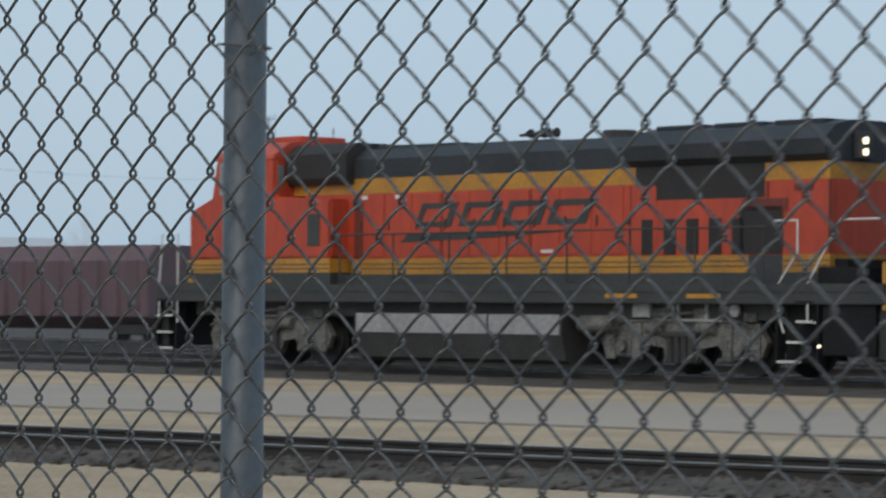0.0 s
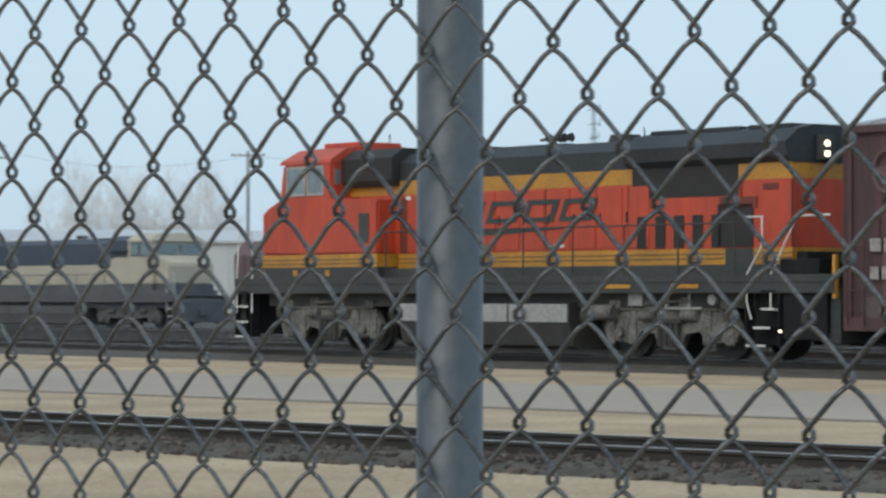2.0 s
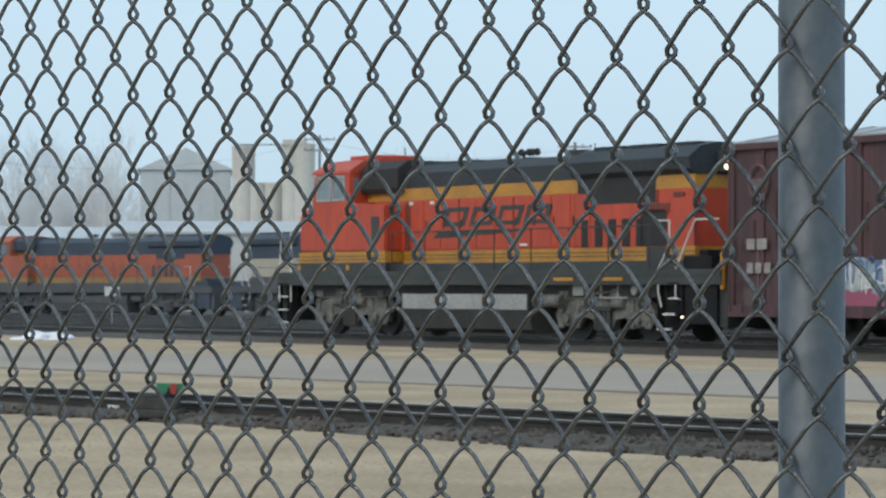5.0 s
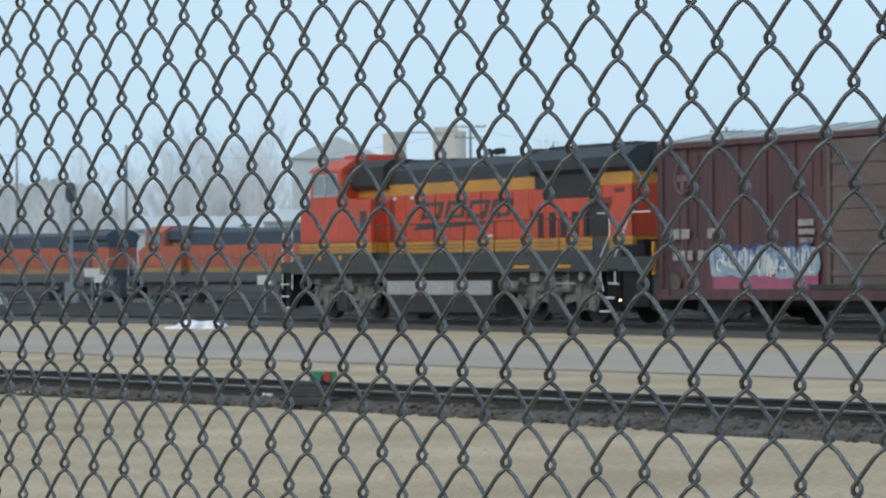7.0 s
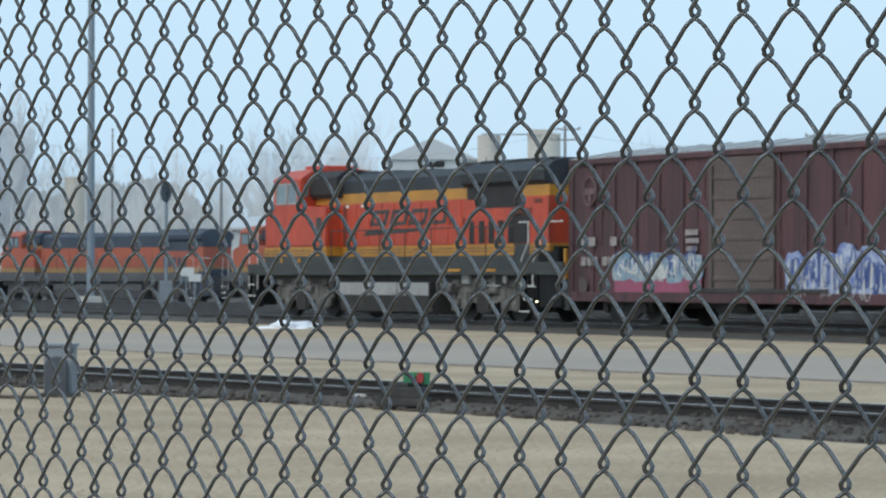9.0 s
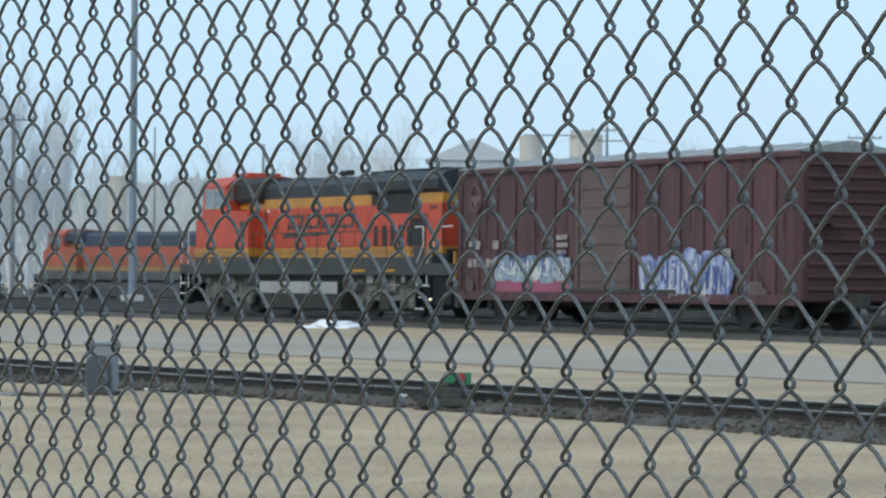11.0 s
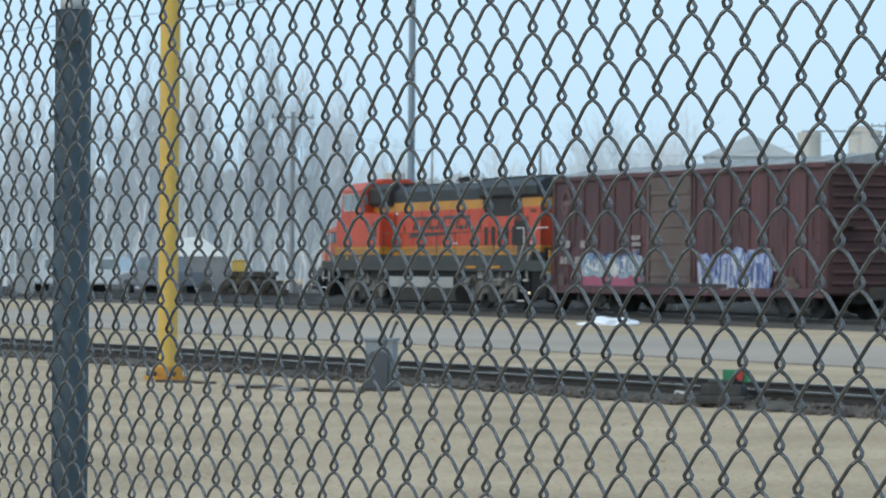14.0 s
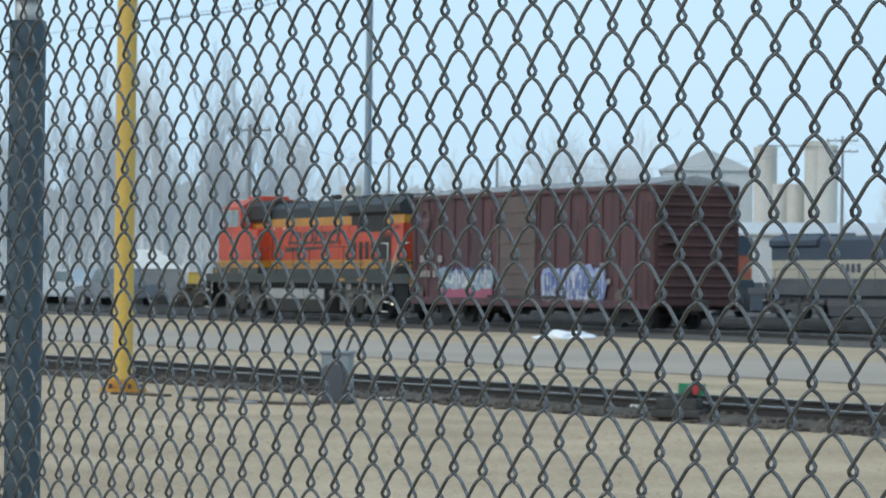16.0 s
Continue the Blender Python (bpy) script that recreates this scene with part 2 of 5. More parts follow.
def tube(bm, points, r, seg=5):
    """One unbroken round line through points that lie in an upright plane across y."""
    rings = []
    for k, p in enumerate(points):
        d = (Vector(points[min(k + 1, len(points) - 1)]) - Vector(points[max(k - 1, 0)])).normalized()
        u = Vector((0, 1, 0))
        w = d.cross(u)
        rings.append([bm.verts.new(Vector(p) + r * (math.cos(6.2832 * j / seg) * u + math.sin(6.2832 * j / seg) * w)) for j in range(seg)])
    for a, b in zip(rings, rings[1:]):
        for j in range(seg):
            bm.faces.new((a[j], a[(j + 1) % seg], b[(j + 1) % seg], b[j]))
    bm.faces.new(rings[0][::-1])
    bm.faces.new(rings[-1])


def prism(bm, outline, axis, lo, hi):
    """Extrudes a closed outline of (a, b) along an axis: 'x' takes (y, z), 'y' takes (x, z), 'z' takes (x, y)."""
    def at(a, b, c):
        return {"x": (c, a, b), "y": (a, c, b), "z": (a, b, c)}[axis]
    low = [bm.verts.new(at(a, b, lo)) for a, b in outline]
    high = [bm.verts.new(at(a, b, hi)) for a, b in outline]
    n = len(outline)
    faces = [bm.faces.new(low[::-1]), bm.faces.new(high)]
    faces += [bm.faces.new((low[i], low[(i + 1) % n], high[(i + 1) % n], high[i])) for i in range(n)]
    bmesh.ops.recalc_face_normals(bm, faces=faces)


def mesh_of(name, bm, mat, smooth=False):
    me = bpy.data.meshes.new(name)
    bm.to_mesh(me)
    bm.free()
    me.materials.append(mat)
    if smooth:
        for f in me.polygons:
            f.use_smooth = True
    return me


def part(name, bm, mat, parent=None, label="", smooth=False):
    ob = new(name, mesh_of(name, bm, mat, smooth))
    ob.parent = parent
    return tagged(ob, label)


def shared(name, me, parent, m):
    ob = new(name, me)
    ob.parent = parent
    ob.matrix_basis = m
    return ob


def boxes(*dims, bevel=0.0):
    bm = bmesh.new()
    for d in dims:
        box(bm, *d, bevel=bevel)
    return bm


def rods(*ends, seg=10):
    bm = bmesh.new()
    for p0, p1, r in ends:
        rod(bm, p0, p1, r, seg=seg)
    return bm


def place(az, dist, z=0.0):
    """A point in a compass direction from the eye: az degrees left of straight across the yard."""
    return Vector((-math.sin(radians(az)) * dist, math.cos(radians(az)) * dist, z))


# ---- ground, paved strip, ballast, tracks ----
def slab(name, outline, z0, z1, mat, label, category):
    bm = bmesh.new()
    prism(bm, outline, "z", z0, z1)
    return tagged(part(name, bm, mat), label, category, kind="structure")


def lane(x0, x1, y0, slope0, y1, slope1, at=-45.0):
    """The outline of a band across the yard between two nearly parallel lines."""
    return [(x0, y0 + slope0 * (x0 - at)), (x1, y0 + slope0 * (x1 - at)), (x1, y1 + slope1 * (x1 - at)), (x0, y1 + slope1 * (x0 - at))]


ground_mesh = bmesh.new()
prism(ground_mesh, [(-1900, -900), (900, -900), (900, 1900), (-1900, 1900)], "z", -1.0, 0.0)
tagged(part("ground", ground_mesh, SAND), "flat tan sandy gravel ground of a rail yard", "ground", kind="structure")
slab("pavement", lane(-190, 60, 26.3, 0.055, 35.0, 0.02), -0.2, 0.012, ASPHALT, "worn pale grey asphalt service strip between the tracks", "pavement")
slab("pavement_edge", lane(-190, 60, 25.98, 0.0545, 26.29, 0.055), -0.2, 0.008, EDGE, "thin dark line along the edge of the asphalt strip", "pavement")


def bend(x):
    """The middle of the train's track: a long easy curve that straightens towards the far end."""
    u = min(x + 85.0, 70.0)
    y = 48.26 - 0.03994 * u - 0.00053 * u * u if u > -37.7 else 49.012
    return y - 0.114 * max(0.0, x + 85.0 - 70.0)


near_edge = [(-620 + k * 5, bend(-620 + k * 5) - 3.3) for k in range(125)]
slab("ground_cinders", near_edge + [(160, 30), (160, 150), (-620, 150)], -0.2, 0.02, DIRT, "dark cinder ground under the yard tracks", "ground")


def buried(x):
    """How far tan gravel has crept over the near foot of the ballast, along the track."""
    k = min(1.0, max(0.0, (-21 - x) / 5))
    return 0.5 * k * k * (3 - 2 * k)


def ballast_bed(name, x0, x1, y, slope, half_foot, half_top, z0, z1, label):
    bm = bmesh.new()
    rng = random.Random(5)
    step, rows = 1.0, []
    n = int((x1 - x0) / step)
    for i in range(n + 1):
        x = x0 + i * step
        c = y + slope * (x + 45)
        jit = lambda s: rng.uniform(-s, s)
        rows.append([bm.verts.new((x, c - half_foot + buried(x) + jit(0.18), z0)), bm.verts.new((x, c - half_top + 0.6 * buried(x) + jit(0.06), z1 + jit(0.02))),
                     bm.verts.new((x, c + half_top + jit(0.06), z1 + jit(0.02))), bm.verts.new((x, c + half_foot + jit(0.18), z0))])
    for a, b in zip(rows, rows[1:]):
        for k in range(3):
            bm.faces.new((a[k], b[k], b[k + 1], a[k + 1]))
    return tagged(part(name, bm, BALLAST), label, "ballast", kind="structure")


def track(name, x0, x1, y, slope, top, tie_step, label):
    """A railway track: two rails, each with a worn bright head, on ties."""
    root = tagged(new(name), label, "railway track", "yard tracks")
    angle = math.degrees(math.atan(slope))
    xm = (x0 + x1) / 2
    root.matrix_basis = pose(xm, y + slope * (xm + 45), 0, 0, 0, angle)
    half = (x1 - x0) / 2
    for s in (-0.7525, 0.7525):
        bm = bmesh.new()
        t = top
        prism(bm, [(s - 0.07, t - 0.17), (s + 0.07, t - 0.17), (s + 0.07, t - 0.155), (s + 0.012, t - 0.13), (s + 0.012, t - 0.04), (s + 0.036, t - 0.03),
                   (s + 0.036, t - 0.006), (s - 0.036, t - 0.006), (s - 0.036, t - 0.03), (s - 0.012, t - 0.04), (s - 0.012, t - 0.13), (s - 0.07, t - 0.155)], "x", -half, half)
        rail = part("rail", bm, RAIL_STEEL, root)
        head = bmesh.new()
        box(head, -half, s - 0.03, t - 0.008, half, s + 0.03, t)
        part("rail_head", head, RAIL_TOP, rail, "bright worn running surface")
    if tie_step:
        bm = bmesh.new()
        box(bm, -0.115, -1.3, top - 0.30, 0.115, 1.3, top - 0.168, bevel=0.01)
        me = mesh_of("tie", bm, TIE_WOOD)
        n = int((x1 - x0) / tie_step)
        for i in range(n):
            shared("tie", me, root, pose(-half + (i + 0.5) * tie_step, 0, 0))
    return root


ballast_bed("ballast_near", -150, 20, 16.4, 0.085, 1.7, 1.25, 0.0, 0.085, "dark grey stone ballast of the near track")
def loose_stones(name, count, x0, x1, y, slope, half, label):
    """Broken stones lying on a ballast bed."""
    rng = random.Random(17)
    verts, faces = [], []
    for _ in range(count):
        x = rng.uniform(x0, x1)
        off = max(-half, min(half, rng.gauss(-0.5, 0.75)))
        c = Vector((x, y + slope * (x + 45) + off, 0.085 if abs(off) < 1.3 else 0.085 * max(0.0, (1.9 - abs(off)) / 0.6)))
        if off < 0:
            c.y -= off * buried(x) / half
        n, s = len(verts), rng.uniform(0.018, 0.05)
        turn = Euler((rng.uniform(0, 6), rng.uniform(0, 6), rng.uniform(0, 6))).to_matrix()
        for p in ((1, 0, 0), (-1, 0, 0), (0, 1, 0), (0, -1, 0), (0, 0, 1), (0, 0, -1)):
            verts.append(c + turn @ (Vector(p) * s * rng.uniform(0.6, 1.3)))
        faces += [(n + a, n + b, n + d) for a, b, d in ((0, 2, 4), (2, 1, 4), (1, 3, 4), (3, 0, 4), (2, 0, 5), (1, 2, 5), (3, 1, 5), (0, 3, 5))]
    me = bpy.data.meshes.new(name)
    me.from_pydata(verts, [], faces)
    me.materials.append(STONE)
    return tagged(new(name, me), label, "ballast", kind="stuff")


def pebbles(name, count, label):
    """Small pebbles strewn over the near gravel."""
    rng = random.Random(29)
    verts, faces = [], []
    for _ in range(count):
        x, y = rng.uniform(-62, -4), rng.uniform(6.0, 16.0)
        y = min(y, 14.3 + 0.085 * (x + 45))
        n, s = len(verts), rng.uniform(0.006, 0.018)
        for p in ((1, 0, 0.2), (-0.5, 0.87, 0.2), (-0.5, -0.87, 0.2), (0, 0, 1.1)):
            verts.append((x + p[0] * s * rng.uniform(0.6, 1.4), y + p[1] * s * rng.uniform(0.6, 1.4), p[2] * s))
        faces += [(n, n + 1, n + 3), (n + 1, n + 2, n + 3), (n + 2, n, n + 3)]
    me = bpy.data.meshes.new(name)
    me.from_pydata(verts, [], faces)
    me.materials.append(PEBBLE)
    return tagged(new(name, me), label, "gravel", kind="stuff")


pebbles("gravel_pebbles", 14000, "small tan pebbles strewn over tan gravel")
loose_stones("ballast_stones", 16000, -75, -6, 16.45, 0.085, 1.8, "loose broken grey ballast stones")
track("railway_track", -150, 10, 16.4, 0.085, 0.20, 0.62, "rusty near yard track on dark wooden ties")


def bent_track(name, x0, x1, top, label):
    """A track along the bend: rails swept in short lengths, a tie every three quarters of a metre, all on a ballast bed."""
    bed = bmesh.new()
    rng = random.Random(5)
    rows = []
    for k in range(int((x1 - x0) / 1.5) + 1):
        x = x0 + k * 1.5
        rows.append([bed.verts.new((x, bend(x) + off + rng.uniform(-j, j), z)) for off, z, j in ((-2.4, 0.02, 0.2), (-1.5, 0.09, 0.06), (1.5, 0.09, 0.06), (2.4, 0.02, 0.2))])
    for p, q in zip(rows, rows[1:]):
        for k in range(3):
            bed.faces.new((p[k], q[k], q[k + 1], p[k + 1]))
    tagged(part("ballast_train", bed, BALLAST), "dark oily ballast of the train's track", "ballast", kind="structure")
    root = tagged(new(name), label, "railway track", "yard tracks")
    xs = [x0 + k * 2.0 for k in range(int((x1 - x0) / 2.0) + 1)]
    section = [(-0.07, -0.17), (0.07, -0.17), (0.07, -0.155), (0.012, -0.13), (0.012, -0.04), (0.036, -0.03), (0.036, -0.006), (-0.036, -0.006), (-0.036, -0.03), (-0.012, -0.04), (-0.012, -0.13), (-0.07, -0.155)]
    for side in (-0.7525, 0.7525):
        rail = None
        for which, mat, outline in (("rail", RAIL_STEEL, section), ("rail_head", RAIL_TOP, [(-0.03, -0.008), (0.03, -0.008), (0.03, 0.0), (-0.03, 0.0)])):
            bm = bmesh.new()
            rings = [[bm.verts.new((x, bend(x) + side + a, top + h)) for a, h in outline] for x in xs]
            n = len(outline)
            for p, q in zip(rings, rings[1:]):
                for k in range(n):
                    bm.faces.new((p[k], q[k], q[(k + 1) % n], p[(k + 1) % n]))
            bm.faces.new(rings[0])
            bm.faces.new(rings[-1][::-1])
            bmesh.ops.recalc_face_normals(bm, faces=bm.faces)
            made = part(which, bm, mat, rail or root, "bright worn running surface" if rail else "")
            rail = rail or made
    bm = bmesh.new()
    box(bm, -0.115, -1.3, top - 0.30, 0.115, 1.3, top - 0.168, bevel=0.01)
    me = mesh_of("tie", bm, TIE_WOOD)
    for k in range(290):
        x = -222 + k * 0.75
        shared("tie", me, root, pose(x, bend(x), 0, 0, 0, math.degrees(math.atan(bend(x + 0.5) - bend(x - 0.5)))))
    return root


bent_track("railway_track", -330, -4, 0.22, "used yard track with bright rails curving under the train")
for yy in (55.0, 60.0, 65.5, 72.0):
    track("railway_track", -420, -20, yy, 0.0, 0.20, 0, "empty yard track sunk in dark cinders")
PARK_Y = 86.5
track("railway_track", -139, 40, PARK_Y, 0.0, 0.06, 0, "yard track under the parked cream locomotive")
track("railway_track", -215, -139, 98.83, 0.131, 0.06, 0, "yard track under the parked orange locomotives")


# ---- chain-link fence ----
PITCH, RISE = 0.067, 0.0822
FENCE_Z0, FENCE_TOP = EYE + 0.193, 1.95


def fence_wire_mesh():
    """One woven wire: a flattened coil hung upright, one coil a mesh high."""
    turns, steps, r, sides = 24, 20, 0.0022, 6
    verts, faces = [], []
    path = []
    for k in range(turns * steps + 1):
        ph = 2 * math.pi * k / steps
        x = math.asin(0.992 * math.cos(ph)) / math.asin(0.992) * (PITCH / 4 + 0.0021)
        y = max(-1.0, min(1.0, 2.0 * math.sin(ph - 0.22))) * WEAVE
        path.append(Vector((x, y, -RISE * k / steps)))
    for k, p in enumerate(path):
        d = (path[min(k + 1, len(path) - 1)] - path[max(k - 1, 0)]).normalized()
        u = d.cross(Vector((0, 1, 0))).normalized()
        w = d.cross(u)
        for j in range(sides):
            a = 2 * math.pi * j / sides
            verts.append(p + r * (math.cos(a) * u + math.sin(a) * w))
    for k in range(len(path) - 1):
        for j in range(sides):
            a, b = k * sides + j, k * sides + (j + 1) % sides
            faces.append((a, b, b + sides, a + sides))
    me = bpy.data.meshes.new("wire")
    me.from_pydata(verts, [], faces)
    me.materials.append(GALVANISED)
    for f in me.polygons:
        f.use_smooth = True
    return me


WEAVE = -0.0054
fence = tagged(new("chain_link_fence"), "woven galvanised chain-link fence on grey steel posts", "fence")
fence.matrix_basis = pose(-1.774, 1.649, 0, 0, 0, 3.24)
wire = fence_wire_mesh()
FIRST, LAST = -58, 18
for k in range(2 * FIRST, 2 * LAST):
    i = k / 2
    # a column's left knuckles lie at whole steps for even wires and half a mesh lower for odd ones
    drop = 0.0 if k % 2 == 0 else RISE / 2
    z = FENCE_Z0 + 5 * RISE - drop - RISE / 2 + i * PITCH * -0.0027
    x = (i + 0.25) * PITCH
    wide = 1.043 if x > 0 else 1.0
    shared("wire", wire, fence, pose(x * wide, 0, z) @ Matrix.Diagonal((wide, 1, 1, 1)))


def fence_post(x, dark_to, top, r=0.0265, paint=POST_GREY, label="round blue-grey painted steel post"):
    bm = bmesh.new()
    rod(bm, (x, 0.035, -0.3), (x, 0.035, dark_to), r, seg=28)
    post = part("post", bm, paint, fence, label, smooth=False)
    for f in post.data.polygons:
        f.use_smooth = len(f.vertices) == 4
    if top > dark_to:
        up = bmesh.new()
        rod(up, (x, 0.035, dark_to - 0.02), (x, 0.035, top), 0.021, seg=24)
        part("post_tip", up, POST_PALE, post, "bare pale steel upper tube", smooth=True)
        cap = bmesh.new()
        rod(cap, (x, 0.035, top), (x, 0.035, top + 0.03), 0.030, 0.027, seg=24)
        part("post_cap", cap, BOX_DARK, post, "dark cap", smooth=True)
    return post


def wire_tie(x, z, tilt):
    bm = bmesh.new()
    ring = [(x + 0.035 * math.cos(a), 0.035 - 0.034 * math.sin(a), z + tilt * math.cos(a)) for a in [math.pi * k / 10 for k in range(-1, 12)]]
    bent(bm, ring, 0.0016, 6)
    bent(bm, [ring[0], (x + 0.040, 0.02, z + tilt + 0.005), (x + 0.043, 0.008, z + tilt - 0.006), (x + 0.036, 0.004, z + tilt - 0.01)], 0.0016, 6)
    part("wire_tie", bm, GALVANISED, fence, "twisted aluminium tie wire", smooth=True)


POST_1, POST_2 = -0.0755, -2.917
fence_post(POST_1, 2.05, 2.05)
fence_post(POST_2, EYE + 0.41, EYE + 0.447, 0.0285, POST_SLEEVE, "round steel post in a dark teal sleeve")
wire_tie(POST_1, EYE + 0.31, -0.004)
wire_tie(POST_2, EYE + 0.36, -0.004)


# ---- rolling stock ----
def wheelset(r, parent, x, name="wheelset", mat=None):
    """Two wheels on one axle, about its own middle, so that it can roll."""
    bm = bmesh.new()
    rod(bm, (0, -0.9, 0), (0, 0.9, 0), 0.08, seg=12)
    for s in (-1, 1):
        rod(bm, (0, s * 0.70, 0), (0, s * 0.83, 0), r, seg=28)
        rod(bm, (0, s * 0.67, 0), (0, s * 0.705, 0), r + 0.028, seg=28)
        rod(bm, (0, s * 0.83, 0), (0, s * 0.845, 0), r * 0.55, r * 0.3, seg=20)
        for k in range(3):
            a = k * 2.094
            box(bm, math.cos(a) * r * 0.7 - 0.05, s * 0.8, math.sin(a) * r * 0.7 - 0.05, math.cos(a) * r * 0.7 + 0.05, s * 0.84, math.sin(a) * r * 0.7 + 0.05)
    ob = part(name, bm, mat or GRIME, parent, "greasy steel wheels on an axle")
    ob.matrix_basis = pose(x, 0, r)
    return ob


def loco_truck(parent, x, axles, r, cast, grime):
    """A cast side frame on either side, journal boxes, springs and brake cylinders."""
    a, b = axles[0] - x, axles[-1] - x
    out = []
    for s in (-1, 1):
        y0, y1 = sorted((s * 1.02, s * 1.16))
        bm = bmesh.new()
        prism(bm, [(a - 0.55, 0.62), (a - 0.45, 0.36), (a + 0.28, 0.30), (a + 0.55, 0.55), (-0.45, 0.50), (-0.3, 0.22), (0.3, 0.22), (0.45, 0.50), (b - 0.55, 0.55),
                   (b - 0.28, 0.30), (b + 0.45, 0.36), (b + 0.55, 0.62), (b + 0.35, 0.92), (0.5, 0.98), (-0.5, 0.98), (a - 0.35, 0.92)], "y", y0, y1)
        frame_ob = part("truck_frame", bm, cast, parent, "dusty grey cast truck side frame")
        frame_ob.matrix_basis = pose(x, 0, 0)
        out.append(frame_ob)
        for ax in axles:
            j = bmesh.new()
            box(j, ax - x - 0.17, s * 1.10 - 0.09, r - 0.17, ax - x + 0.17, s * 1.10 + 0.13, r + 0.19, bevel=0.03)
            rod(j, (ax - x, s * 1.14, r), (ax - x, s * 1.29, r), 0.11, seg=14)
            part("journal_box", j, cast, frame_ob)
        g = bmesh.new()
        for dx in (-0.24, -0.08, 0.08, 0.24):
            rod(g, (dx, s * 1.2, 0.26), (dx, s * 1.2, 0.72), 0.065, seg=10)
        box(g, -0.4, s * 1.2 - 0.08, 0.7, 0.4, s * 1.2 + 0.08, 0.8, bevel=0.02)
        part("spring_nest", g, grime, frame_ob)
        c = bmesh.new()
        rod(c, (a + 0.55, s * 1.19, 0.86), (a + 0.95, s * 1.19, 0.86), 0.11, seg=14)
        rod(c, (b - 0.95, s * 1.19, 0.86), (b - 0.55, s * 1.19, 0.86), 0.11, seg=14)
        bent(c, [(a - 0.5, s * 1.2, 0.8), (a, s * 1.2, 0.98), (0, s * 1.2, 1.0), (b, s * 1.2, 0.98), (b + 0.5, s * 1.2, 0.8)], 0.025, 6)
        part("brake_cylinder", c, cast, frame_ob)
        for x0, x1, z0, z1 in ((a - 0.30, a + 0.02, 0.98, 1.16), (-0.62, -0.34, 0.92, 1.22), (0.34, 0.62, 0.92, 1.22), (b + 0.1, b + 0.38, 0.98, 1.16)):
            part("brake_bracket", boxes((x0, s * 1.19 - 0.06, z0, x1, s * 1.19 + 0.06, z1), bevel=0.02), cast, frame_ob)
        part("brake_rod", rods(((-0.6, s * 1.26, 1.08), (0.62, s * 1.26, 1.16), 0.03), seg=8), cast, frame_ob, "pale brake rod")
        for ax in (a, b):
            for dx in (-0.31, 0.31):
                part("pedestal", boxes((ax + dx - 0.11, s * 1.17 - 0.03, 0.28, ax + dx + 0.11, s * 1.17 + 0.03, 0.95), bevel=0.02), cast, frame_ob)
    return out


def skewed(bm, x0, x1, z0, z1, lean, y0, y1):
    prism(bm, [(x0, z0), (x1, z0), (x1 + lean, z1), (x0 + lean, z1)], "y", y0, y1)


